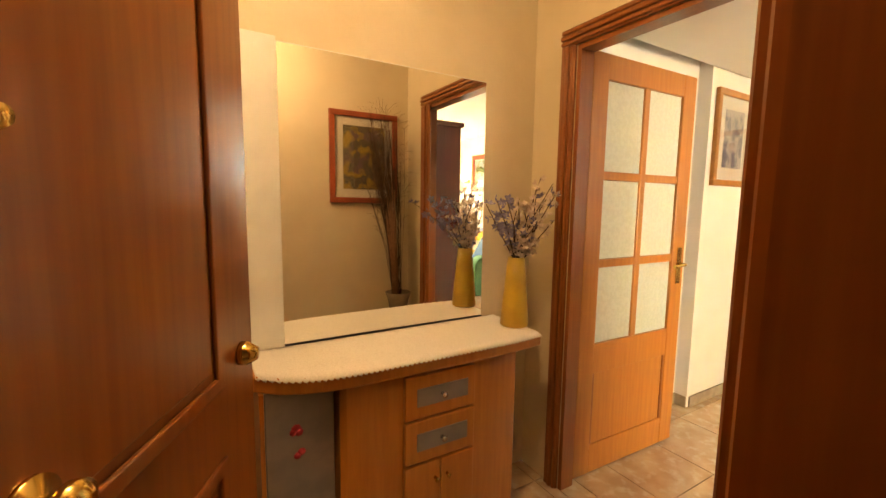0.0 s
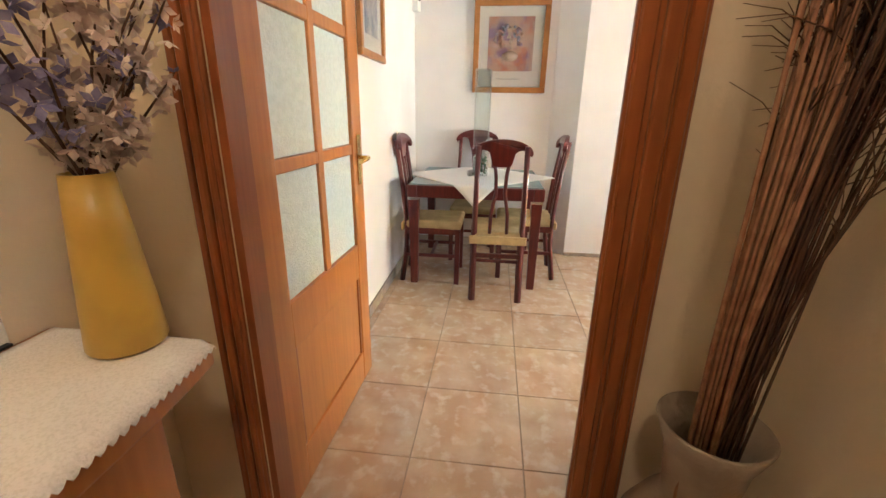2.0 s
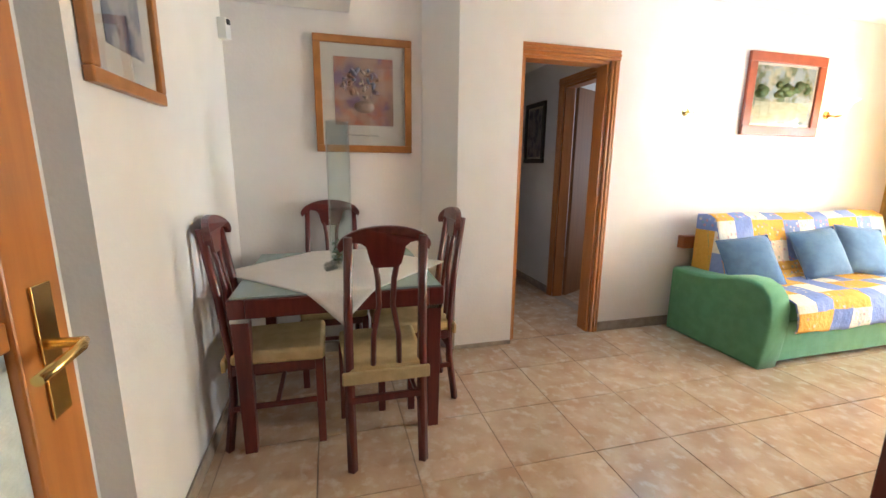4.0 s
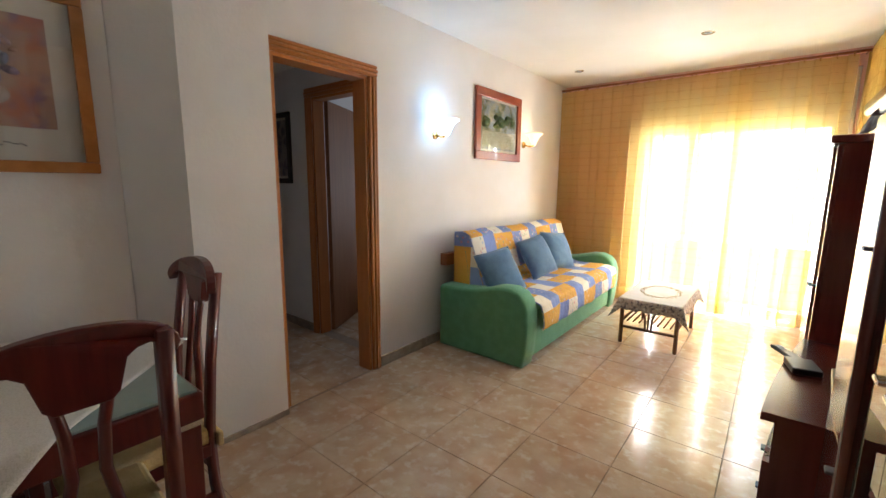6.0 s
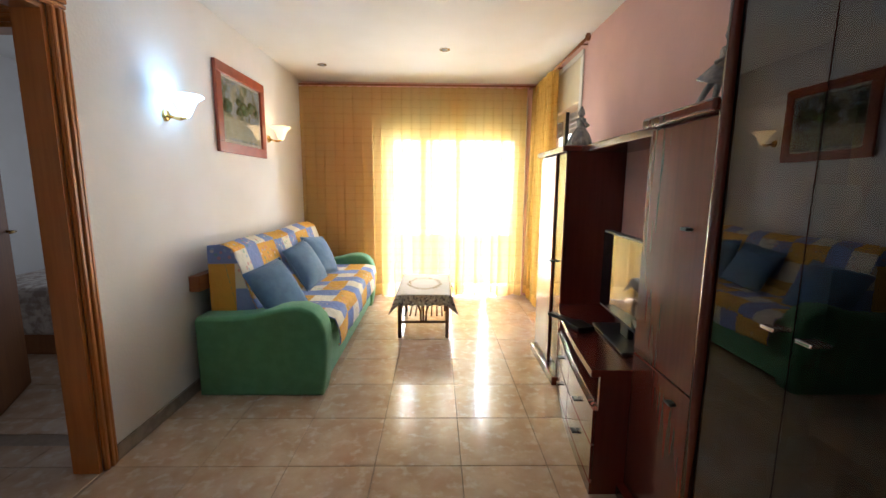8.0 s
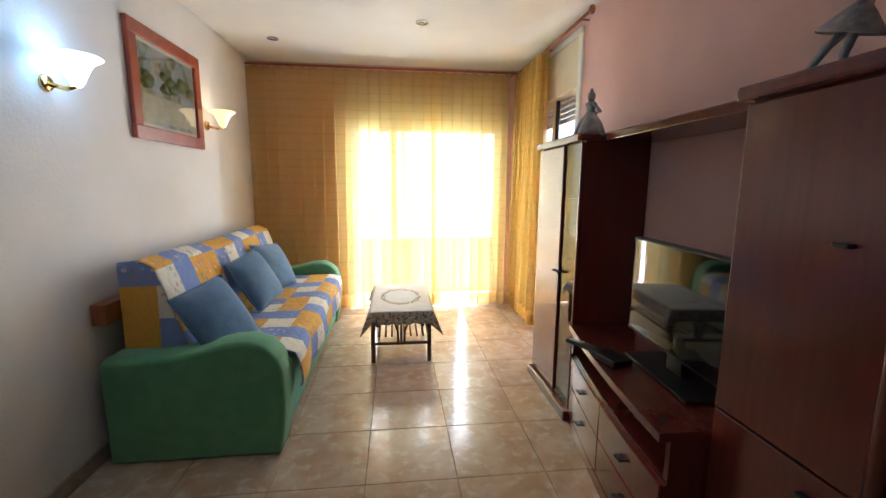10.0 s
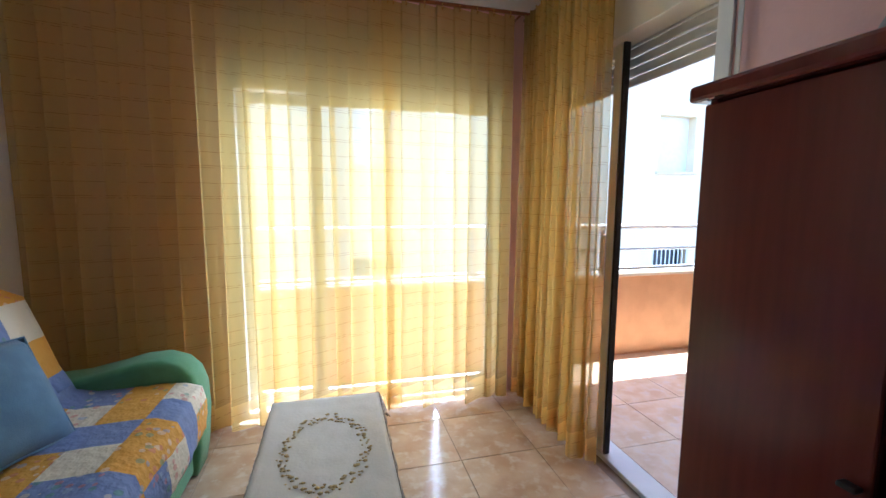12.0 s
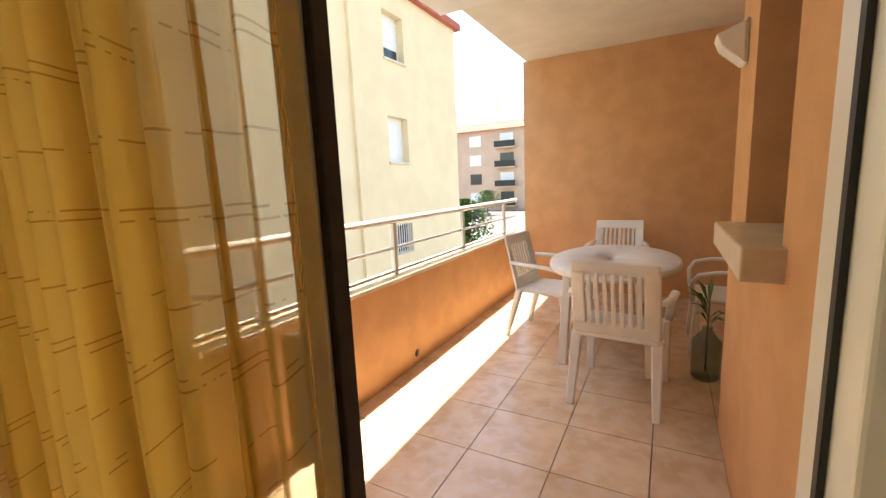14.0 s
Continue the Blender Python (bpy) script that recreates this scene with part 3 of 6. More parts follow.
def entrance_door():
    d = thing("door_entrance", "open brown wooden entrance door with brass knob", "door", (-0.25, 0.215, 0), kind="structure", turn=64)
    L, Z = 0.84, 2.03
    part("leaf", box_bm(0, -0.04, 0.01, L, 0, Z, 0.004), SAPELE, d)
    for z0, z1 in ((0.15, 0.92), (1.04, 1.9)):
        for x0, x1, c0, c1 in ((0.14, L - 0.14, z0, z0 + 0.025), (0.14, L - 0.14, z1 - 0.025, z1), (0.14, 0.165, z0, z1), (L - 0.165, L - 0.14, z0, z1)):
            part("moulding", box_bm(x0, -0.048, c0, x1, -0.0405, c1, 0.003), SAPELE, d)
        part("panel", box_bm(0.18, -0.046, z0 + 0.04, L - 0.18, -0.0405, z1 - 0.04, 0.003), SAPELE, d)
    k = lathe_bm([(0, 0), (0.045, 0), (0.045, 0.008), (0.02, 0.014), (0.018, 0.03), (0.036, 0.045), (0.038, 0.06), (0.02, 0.072), (0, 0.074)], 20)
    part("knob", moved(k, pose(0.345, -0.046, 1.1, 90) @ Matrix.Scale(0.62, 4)), BRASS, d, "polished brass knob")
    e = lathe_bm([(0, 0), (0.016, 0), (0.016, 0.02), (0.011, 0.03), (0, 0.03)], 14)
    part("peephole", moved(e, pose(0.335, -0.046, 1.41, 90) @ Matrix.Scale(0.7, 4)), BRASS, d)
    c = lathe_bm([(0, 0), (0.022, 0), (0.022, 0.012), (0.012, 0.03), (0, 0.032)], 14)
    part("lock", moved(c, pose(L - 0.06, -0.041, 1.07, 90)), BRASS, d, "brass lock cylinder")


entrance_door()
b = thing("door_bedroom", "open brown wooden bedroom door", "door", (5.262, -1.305, 0), kind="structure", turn=-62)
part("leaf", box_bm(0, -0.035, 0.01, 0.63, 0, 2.02, 0.003), BROWN, b)
part("handle", tube_bm([(0.58, -0.036, 1.03), (0.58, -0.08, 1.03), (0.48, -0.085, 1.03)], 0.008), BRASS, b, "brass lever handle")

# ---- window wall, balcony door, curtains ----
def glazed_leaf(parent, axis, a, b, plane, z0, z1, w=0.055, gasket_at=None):
    def bx(u0, u1, c0, c1, t0=-0.018, t1=0.018):
        return box_bm(u0, plane + t0, c0, u1, plane + t1, c1, 0.003) if axis == "x" else box_bm(plane + t0, u0, c0, plane + t1, u1, c1, 0.003)
    f = part("leaf_frame", bx(a, a + w, z0, z1), WHITEPAINT, parent)
    part("stile", bx(b - w, b, z0, z1), WHITEPAINT, f)
    part("rail", bx(a + w, b - w, z0, z0 + 0.09), WHITEPAINT, f)
    part("rail", bx(a + w, b - w, z1 - 0.06, z1), WHITEPAINT, f)
    g = part("pane", bx(a + w, b - w, z0 + 0.09, z1 - 0.06, -0.003, 0.003), PALEGLASS, parent, "clear glass pane")
    g.visible_shadow = False
    if gasket_at is not None:
        part("gasket", bx(gasket_at, gasket_at + 0.014, z0, z1, -0.016, 0.016), GASKET, f, "black rubber edge strip")
    return f


w = thing("window_1", "wide white aluminium sliding balcony window, closed", "window", kind="structure")
for x0, x1, z0, z1 in ((1.752, 1.83, 0.0, 2.358), (3.40, 3.458, 0.0, 2.358), (1.83, 3.40, 0.0, 0.03)):
    part("window_frame", box_bm(x0, -4.36, z0, x1, -4.235, z1, 0.004), WHITEPAINT, w)
part("shutter_box", box_bm(1.83, -4.40, 1.93, 3.40, -4.225, 2.358, 0.004), CREAMPANEL, w, "cream shutter box panel")
glazed_leaf(w, "x", 1.83, 2.99, -4.28, 0.03, 1.93)
glazed_leaf(w, "x", 2.95, 3.40, -4.325, 0.03, 1.93)
h = part("pull", box_bm(1.845, -4.262, 0.98, 1.87, -4.235, 1.16, 0.006), WHITEPAINT, w, "white pull handle")
part("vent_panel", box_bm(1.765, -4.235, 2.0, 1.82, -4.226, 2.33, 0.003), CREAMPANEL, w)

d = thing("window_2", "white sliding balcony door, half open", "door", kind="structure")
for y0, y1, z0, z1 in ((-4.058, -4.0, 0, 2.05), (-2.852, -2.802, 0, 2.05), (-4.0, -2.852, 0, 0.025)):
    part("door_frame", box_bm(1.445, y0, z0, 1.575, y1, z1, 0.004), WHITEPAINT, d)
part("shutter_box", box_bm(1.425, -4.058, 2.05, 1.612, -2.802, 2.418, 0.004), CREAMPANEL, d, "cream shutter box panel")
part("box_trim", box_bm(1.6205, -4.07, 2.40, 1.635, -2.755, 2.44, 0.003), WHITEPAINT, d)
for i in range(5):
    part("slat", box_bm(1.475, -4.0, 1.86 + i * 0.045, 1.489, -2.853, 1.901 + i * 0.045, 0.005), SLAT, d, "grey roller shutter slat")
leaf = glazed_leaf(d, "y", -4.0, -3.375, 1.545, 0.025, 2.05, gasket_at=-3.374)
part("handle", box_bm(1.563, -3.445, 0.95, 1.585, -3.42, 1.15, 0.005), WHITEPAINT, d, "white door pull")
part("jamb_gasket", box_bm(1.512, -2.858, 0.025, 1.524, -2.8525, 2.05), GASKET, d)
part("jamb_cover", box_bm(1.6205, -2.81, 0, 1.632, -2.752, 2.40, 0.003), WHITEPAINT, d)

s = thing("shutter_strap", "white shutter winder with grey strap on the wall", "shutter winder")
part("plate", box_bm(1.6205, -2.745, 0.955, 1.634, -2.69, 1.175, 0.003), WHITEPAINT, s)
part("slot", box_bm(1.634, -2.727, 0.985, 1.6365, -2.712, 1.165), BLACK, s)
part("strap", box_bm(1.636, -2.728, 1.0, 1.639, -2.711, 2.38), SLAT, s, "grey woven strap")
part("buckle", box_bm(1.6365, -2.732, 0.985, 1.644, -2.706, 1.0), BLACK, s)
sw = thing("light_switch", "white plastic light switch on pink wall", "switch")
part("plate", box_bm(1.6205, -2.60, 0.955, 1.630, -2.515, 1.04, 0.004), WHITEPAINT, sw)
part("rocker", box_bm(1.630, -2.588, 0.967, 1.634, -2.527, 1.028, 0.002), WHITEPAINT, sw)


def voile_sheet(axis, a, b, plane, side, z0, z1, folds, depth, seed):
    """One hanging width of voile with pleats that grow deeper downwards, and a rippled hem."""
    rnd = random.Random(seed)
    nu, nz = folds * 20, 18
    phases = [rnd.uniform(-0.5, 0.5) for _ in range(folds + 2)]
    amps = [rnd.uniform(0.55, 1.2) for _ in range(folds + 2)]
    bm = bmesh.new()
    rows = []
    for k in range(nz + 1):
        f = k / nz
        row = []
        for i in range(nu + 1):
            u = i / nu
            q = u * folds
            j = int(q)
            amp = amps[j] + (amps[j + 1] - amps[j]) * (q - j)
            ph = phases[j] + (phases[j + 1] - phases[j]) * (q - j)
            wave = math.sin(6.28318 * q + ph * (0.4 + 1.6 * f)) * amp
            off = depth * (0.45 + 0.55 * f) * wave + 0.012 * f * math.sin(21 * u + seed)
            along = a + (b - a) * u + 0.02 * f * math.sin(6.28318 * q * 0.5 + ph) + 0.36 * amp * (b - a) / folds * math.sin(6.28318 * q + ph)
            z = z1 + (z0 - z1) * f + (0.02 * math.sin(6.28318 * q * 0.35 + ph * 2) + 0.012 * wave if k == nz else 0)
            p = (along, plane + side * off, z) if axis == "x" else (plane + side * off, along, z)
            row.append(bm.verts.new(p))
        rows.append(row)
    for r0, r1 in zip(rows, rows[1:]):
        for i in range(nu):
            fc = bm.faces.new((r0[i], r0[i + 1], r1[i + 1], r1[i]))
            fc.smooth = True
    return bm


def curtain(name, axis, a, b, plane, side, z0, z1, folds, depth, label, seed, widths=1):
    """A curtain of one or more widths of voile, gathered on rings."""
    t = thing(name, label, "curtain")
    for k in range(widths):
        part("fabric", voile_sheet(axis, a, b - 0.03 * k, plane + side * 0.022 * k, side, z0 + 0.008 * k, z1, folds - k, depth, seed + 11 * k), VOILE, t)
    for i in range(folds):
        u = a + (b - a) * (i + 0.25) / folds
        ring = [(math.cos(q * 0.7854) * 0.02, math.sin(q * 0.7854) * 0.02) for q in range(9)]
        pts = [(u, plane + p, z1 + 0.0 + r) if axis == "x" else (plane + p, u, z1 + r) for p, r in ring]
        part("ring", tube_bm(pts, 0.0035, 5), BRASS, t)
    return t


curtain("window_curtain", "x", 2.50, 4.35, -4.10, 1, 0.03, 2.43, 17, 0.045, "yellow sheer floor-length curtain with woven stripes", 3)
curtain("window_curtain", "x", 1.80, 2.64, -4.09, 1, 0.035, 2.43, 8, 0.045, "yellow sheer curtain hanging before the balcony window", 8)
curtain("door_curtain", "y", -4.10, -3.29, 1.675, 1, 0.03, 2.43, 13, 0.045, "gathered yellow sheer curtain beside the balcony door", 5, widths=3)
for nm, p0, p1 in (("curtain_rod", (1.66, -4.10, 2.452), (4.365, -4.10, 2.452)), ("curtain_rod", (1.68, -4.19, 2.452), (1.68, -2.52, 2.452))):
    r = thing(nm, "slim brown wooden curtain rod below the ceiling", "curtain rod", p0)
    off = Vector(p1) - Vector(p0)
    part("rod", tube_bm([(0, 0, 0), tuple(off)], 0.011), SAPELE, r)
    ball = lathe_bm([(0, -0.03), (0.014, -0.025), (0.022, 0), (0.014, 0.025), (0, 0.03)], 12)
    part("finial", moved(ball, Matrix.Translation(off if off.y else Vector((0.004, 0, 0)))), SAPELE, r)
    for f in (0.03, 0.5, 0.9):
        q = off * f
        part("bracket", tube_bm([tuple(q), tuple(q + (Vector((0, -0.12, 0)) if off.x else Vector((-0.06, 0, 0))))], 0.007, 6), SAPELE, r)

# ---- balcony ----
bal = solid("floor_balcony", box_bm(-3.3, -4.62, -0.3, 1.418, -2.0, -0.004), GROUT, "beige terrace tiles on the balcony, partly sunlit", "floor")
solid("floor_ledge", box_bm(1.418, -4.62, -0.3, 5.2, -4.422, -0.01), GROUT, "narrow ledge outside the window", "ledge")
solid("parapet", box_bm(-3.15, -4.74, -0.6, 5.2, -4.62, 0.69), STUCCO, "orange rendered balcony parapet", "parapet")
solid("parapet_coping", box_bm(-3.15, -4.76, 0.69, 5.2, -4.60, 0.72, 0.006), MARBLE, "pale stone coping on the parapet", "coping")
solid("wall_balcony_end", box_bm(-3.35, -4.56, -0.6, -3.15, -2.0, 2.749), STUCCO, "orange stucco end wall of the balcony", "wall")
solid("wall_balcony_north", wall_with_holes("x", -0.50, 1.418, -2.70, -2.50, -0.3, 2.749, [(-0.08, 0.54, 1.04, 2.30)]), STUCCO, "orange stucco wall with a serving hatch", "wall")
solid("wall_balcony_return", box_bm(-0.50, -2.50, -0.3, -0.38, -2.0, 2.749), STUCCO, "orange stucco wall return", "wall")
solid("wall_balcony_back", box_bm(-3.15, -2.0, -0.3, 1.418, -1.9, 2.749), STUCCO, "orange stucco wall behind the terrace", "wall")
solid("ceiling_balcony", box_bm(-3.35, -4.52, 2.75, 5.2, -1.9, 2.98), CONCRETE, "painted concrete balcony slab overhead", "ceiling")
solid("hatch_sill", box_bm(-0.14, -2.80, 1.045, 0.60, -2.49, 1.14, 0.006), MARBLE, "pale marble sill of the serving hatch", "sill")
rail = thing("balcony_railing", "white painted tubular metal railing on the parapet", "railing")
part("top_rail", tube_bm([(-3.14, -4.68, 1.11), (5.2, -4.68, 1.11)], 0.024, 12), WHITEPAINT, rail)
for z in (0.915,):
    part("lower_rail", tube_bm([(-3.14, -4.68, z), (5.2, -4.68, z)], 0.012, 8), WHITEPAINT, rail)
part("bottom_rail", tube_bm([(-3.14, -4.68, 0.75), (5.2, -4.68, 0.75)], 0.014, 8), WHITEPAINT, rail)
for i in range(8):
    x = -2.70 + 1.13 * i
    part("post", box_bm(x - 0.02, -4.695, 0.72, x + 0.02, -4.665, 1.10, 0.003), WHITEPAINT, rail)
o = thing("floor_drain", "dark drain outlet at the foot of the parapet", "drain")
part("pipe", moved(lathe_bm([(0, 0), (0.03, 0), (0.03, 0.03), (0.02, 0.03), (0.02, 0.005), (0, 0.005)], 14), pose(-0.57, -4.619, 0.085, 90)), BLACK, o)
wl = thing("balcony_wall_lamp", "white triangular wall lamp on the orange wall", "wall lamp")
part("back_plate", box_bm(-0.40, -2.715, 1.80, -0.29, -2.701, 1.98, 0.004), WHITEPAINT, wl)
part("shade", prism_bm([(-2.715, 1.97), (-2.82, 1.93), (-2.80, 1.88), (-2.715, 1.80)], -0.41, -0.28, "x", 0.006), WHITEPAINT, wl, "white pointed shade")


def garden_chair(label, m):
    c = new("garden_chair")
    c.matrix_world = m
    tagged(c, label, "chair", "white chairs round the balcony table")
    for sx in (-1, 1):
        for sy, top in ((-1, 0.42), (1, 0.62)):
            x0, y0 = sx * 0.22, -0.18 if sy > 0 else 0.20
            foot = (sx * 0.235, -0.30 if sy > 0 else 0.24)
            b = bmesh.new()
            box_bm(-0.028, -0.02, 0, 0.028, 0.02, 1, 0.006, b, 1)
            for v in b.verts:
                f = v.co.z
                v.co = Vector((v.co.x * (0.7 + 0.5 * f) + foot[0] + (x0 - foot[0]) * f, v.co.y * (0.7 + 0.6 * f) + foot[1] + (y0 - foot[1]) * f, f * 0.43))
            part("leg", b, PLASTIC, c)
        arm = [(sx * 0.245, -0.24, 0.66), (sx * 0.275, -0.10, 0.655), (sx * 0.285, 0.10, 0.645), (sx * 0.275, 0.21, 0.62), (sx * 0.255, 0.25, 0.56), (sx * 0.24, 0.24, 0.42)]
        part("armrest", tube_bm(arm, 0.024, 8, flat=0.6), PLASTIC, c)
    b = box_bm(-0.235, -0.22, 0.405, 0.235, 0.25, 0.435, 0.012)
    part("seat", b, PLASTIC, c)
    back, slats = bmesh.new(), []
    box_bm(-0.24, -0.012, 0.80, 0.24, 0.012, 0.885, 0.01, back)
    box_bm(-0.24, -0.012, 0.43, 0.24, 0.012, 0.52, 0.008, back)
    for sx in (-1, 1):
        box_bm(sx * 0.24, -0.012, 0.50, sx * 0.16, 0.012, 0.82, 0.008, back)
    for i in range(7):
        x = -0.135 + i * 0.045
        slats.append(box_bm(x - 0.012, -0.008, 0.50, x + 0.012, 0.008, 0.82, 0.004, None, 1))
    for piece in [back] + slats:
        for v in piece.verts:
            f = (v.co.z - 0.43) / 0.45
            v.co.y += -0.20 - 0.11 * f - 0.03 * (1 - (v.co.x / 0.24) ** 2)
            v.co.x *= 1 - 0.10 * max(0, f - 0.6)
    rest = part("backrest", back, PLASTIC, c)
    for piece in slats:
        part("slat", piece, PLASTIC, rest)
    return c


GT = (-1.45, -3.33)
garden_chair("white plastic garden chair with slatted back", pose(-0.735, -3.205, 0, 0, 0, 86))
garden_chair("white plastic garden chair beside the sunny parapet", pose(-1.58, -3.86, 0, 0, 0, -8))
garden_chair("white plastic garden chair against the end wall", pose(-2.52, -3.42, 0, 0, 0, -90))
garden_chair("white plastic garden chair behind the wall corner", pose(-1.75, -2.55, 0, 0, 0, 180))
gt = thing("garden_table", "white oval plastic garden table", "table", (*GT, 0))
part("tabletop", lathe_bm([(0, 0.700), (0.50, 0.700), (0.515, 0.682), (0.52, 0.70), (0.515, 0.722), (0.50, 0.729), (0.03, 0.726), (0.03, 0.722), (0, 0.722)], 48, rx=1.32, ry=0.90), PLASTIC, gt)
for sx in (-1, 1):
    for sy in (-1, 1):
        b = box_bm(-0.03, -0.03, 0, 0.03, 0.03, 0.70, 0.008)
        for v in b.verts:
            v.co.x += sx * (0.46 - 0.06 * v.co.z)
            v.co.y += sy * (0.29 - 0.04 * v.co.z)
        part("leg", b, PLASTIC, gt)

bp = thing("water_bottle", "large clear plastic water bottle standing on tiles", "bottle", (-1.12, -2.72, 0))
part("body", lathe_bm([(0, 0.0), (0.07, 0.0), (0.085, 0.02), (0.085, 0.12), (0.08, 0.13), (0.085, 0.14), (0.085, 0.26), (0.03, 0.33), (0.028, 0.36)], 20), glass_material("bottle plastic", (0.62, 0.72, 0.72), clear=0.9), bp)


def blade_leaf(bm, base, tip, width):
    a, c = Vector(base), Vector(tip)
    mid = (a + c) / 2 + Vector((0, 0, 0.04))
    side = (c - a).cross(Vector((0, 0, 1))).normalized() * width
    v = [bm.verts.new(p) for p in (a, mid + side, c, mid - side, mid - Vector((0, 0, 0.008)))]
    bm.faces.new((v[0], v[1], v[4]))
    bm.faces.new((v[1], v[2], v[4]))
    bm.faces.new((v[2], v[3], v[4]))
    bm.faces.new((v[3], v[0], v[4]))


pl = thing("potted_plant", "small green long-leaved plant in a bottle", "plant", (-1.12, -2.72, 0))
b = bmesh.new()
rnd = random.Random(4)
for i in range(13):
    an = rnd.uniform(0, 6.28)
    r = rnd.uniform(0.10, 0.20)
    blade_leaf(b, (0, 0, 0.36 + 0.012 * i), (r * math.cos(an), r * math.sin(an), 0.42 + 0.02 * i + rnd.uniform(-0.06, 0.05)), 0.016)
part("leaves", b, LEAF, pl)
part("stalk", tube_bm([(0, 0, 0.05), (0.005, 0, 0.3), (0, 0.004, 0.54)], 0.006, 6), LEAF, pl)

# ---- beyond the balcony ----
opp = thing("apartment_building", "cream rendered apartment block with recessed windows", "building")
holes, ZS = [], ((-0.95, 0.05), (2.15, 3.62), (5.40, 6.85))
XS = (-13.7, -10.0, -6.0, -2.0, 2.0, 6.0, 10.0)
for x in XS[1:]:
    for z0, z1 in ZS:
        holes.append((x - 0.58, x + 0.58, z0, z1))
# top and roof are unseen; height kept low to let in more sky light
part("wall", wall_with_holes("x", -14.45, 14, -11.35, -11.0, -3.2, 7.6, holes), FACADE, opp)
part("core", box_bm(-14.44, -20, -3.2, 14, -11.36, 7.5), FACADE, opp)
part("pilaster", box_bm(-8.1, -10.999, -3.2, -7.7, -10.90, 7.6), FACADE, opp)
part("roof", box_bm(-14.7, -20.3, 7.6, 14.3, -10.8, 7.85), ROOF, opp)
for x in XS[1:]:
    for k, (z0, z1) in enumerate(ZS):
        wd = part("window", box_bm(x - 0.579, -11.30, z0 + 0.002, x + 0.579, -11.25, z1 - 0.002), WHITEPAINT if k else DARKGLASS, opp)
        part("sill", box_bm(x - 0.64, -11.08, z0 - 0.06, x + 0.64, -10.94, z0 - 0.001), MARBLE, wd)
        if k == 0:
            for i in range(9):
                part("bar", box_bm(x - 0.55 + i * 0.1375 - 0.012, -11.02, z0, x - 0.55 + i * 0.1375 + 0.012, -11.0, z1), WHITEPAINT, wd)
        elif k == 2:
            part("pane", box_bm(x - 0.50, -11.249, z0 + 0.05, x + 0.50, -11.24, z0 + 0.42), DARKGLASS, wd)

far = thing("apartment_building", "beige apartment block with red tiled roof and balconies", "building")
part("wall", box_bm(-74, -60, -3.2, -62, 10, 9.6), FACADE2, far)
part("roof", prism_bm([(-61.2, 9.6), (-68, 11.6), (-75, 9.6)], -61, 11, "y"), ROOF, far)
part("roof_terrace", box_bm(-72, -50, 11.0, -67, -20, 13.0), WHITEPAINT, far)
for k in range(4):
    z = -2.4 + 3.05 * k
    for i in range(12):
        y = -58 + i * 5.4
        if i % 2:
            part("window", box_bm(-62.0, y - 1.0, z + 0.4, -61.93, y + 1.0, z + 2.1), WHITEPAINT if (i + k) % 3 else DARKGLASS, far)
        else:
            bc = part("balcony", box_bm(-62.0, y - 1.7, z - 0.15, -60.8, y + 1.7, z + 0.02), FACADE2, far)
            part("balustrade", box_bm(-60.86, y - 1.7, z + 0.02, -60.8, y + 1.7, z + 0.95), IRON, bc)
            part("balcony_door", box_bm(-62.0, y - 1.1, z + 0.02, -61.9, y + 1.1, z + 2.2), WHITEPAINT if k % 2 else DARKGLASS, bc)
for i, (y, hgt) in enumerate(((-44, 2.2), (-38, 1.2), (-30, 1.6))):
    part("chimney", box_bm(-69.5, y, 13.0, -69.0, y + 0.6, 13.0 + hgt), FACADE2, far)


def vehicle(name, label, at, turn, length, height, paint, van):
    v = new(name)
    v.matrix_world = pose(*at, 0, 0, turn)
    tagged(v, label, "van" if van else "car")
    L, Hh = length / 2, height
    if van:
        prof = [(-L, 0.35), (-L, Hh - 0.1), (-L + 0.15, Hh), (L * 0.45, Hh), (L * 0.62, Hh - 0.15), (L * 0.82, Hh * 0.55), (L, Hh * 0.5), (L, 0.35)]
    else:
        prof = [(-L, 0.35), (-L, Hh * 0.6), (-L * 0.8, Hh * 0.65), (-L * 0.55, Hh), (L * 0.15, Hh), (L * 0.45, Hh * 0.65), (L * 0.95, Hh * 0.55), (L, 0.35)]
    part("body", prism_bm(prof, -0.85, 0.85, "y", 0.06), paint, v)
    part("window", prism_bm([(L * 0.1, Hh * 0.62), (-L * 0.5, Hh * 0.62), (-L * 0.48, Hh * 0.9), (L * 0.12, Hh * 0.9)], -0.86, 0.86, "y"), DARKGLASS, v)
    for sx in (-0.6, 0.6):
        for sy in (-0.8, 0.8):
            wbm = lathe_bm([(0, -0.1), (0.32, -0.1), (0.33, 0), (0.32, 0.1), (0, 0.1)], 18)
            wh = part("wheel", moved(wbm, pose(sx * L, sy, 0.33, 90)), RUBBER, v)
            part("rim", moved(lathe_bm([(0, -0.112), (0.2, -0.112), (0.2, 0.112), (0, 0.112)], 14), pose(sx * L, sy, 0.33, 90)), CHROME, wh)


vehicle("van", "white van parked on the street", (-21.0, -14.6, -3.2), 78, 5.2, 2.3, CARPAINT, True)
vehicle("car", "white car parked on the street", (-40, -24.5, -3.2), 30, 4.2, 1.45, CARPAINT, False)
vehicle("car", "dark car parked on the street", (-46, -24.5, -3.2), 40, 4.2, 1.45, DARKPAINT, False)
vehicle("car", "dark car parked further along the street", (-50, -31.0, -3.2), 40, 4.2, 1.45, DARKPAINT, False)


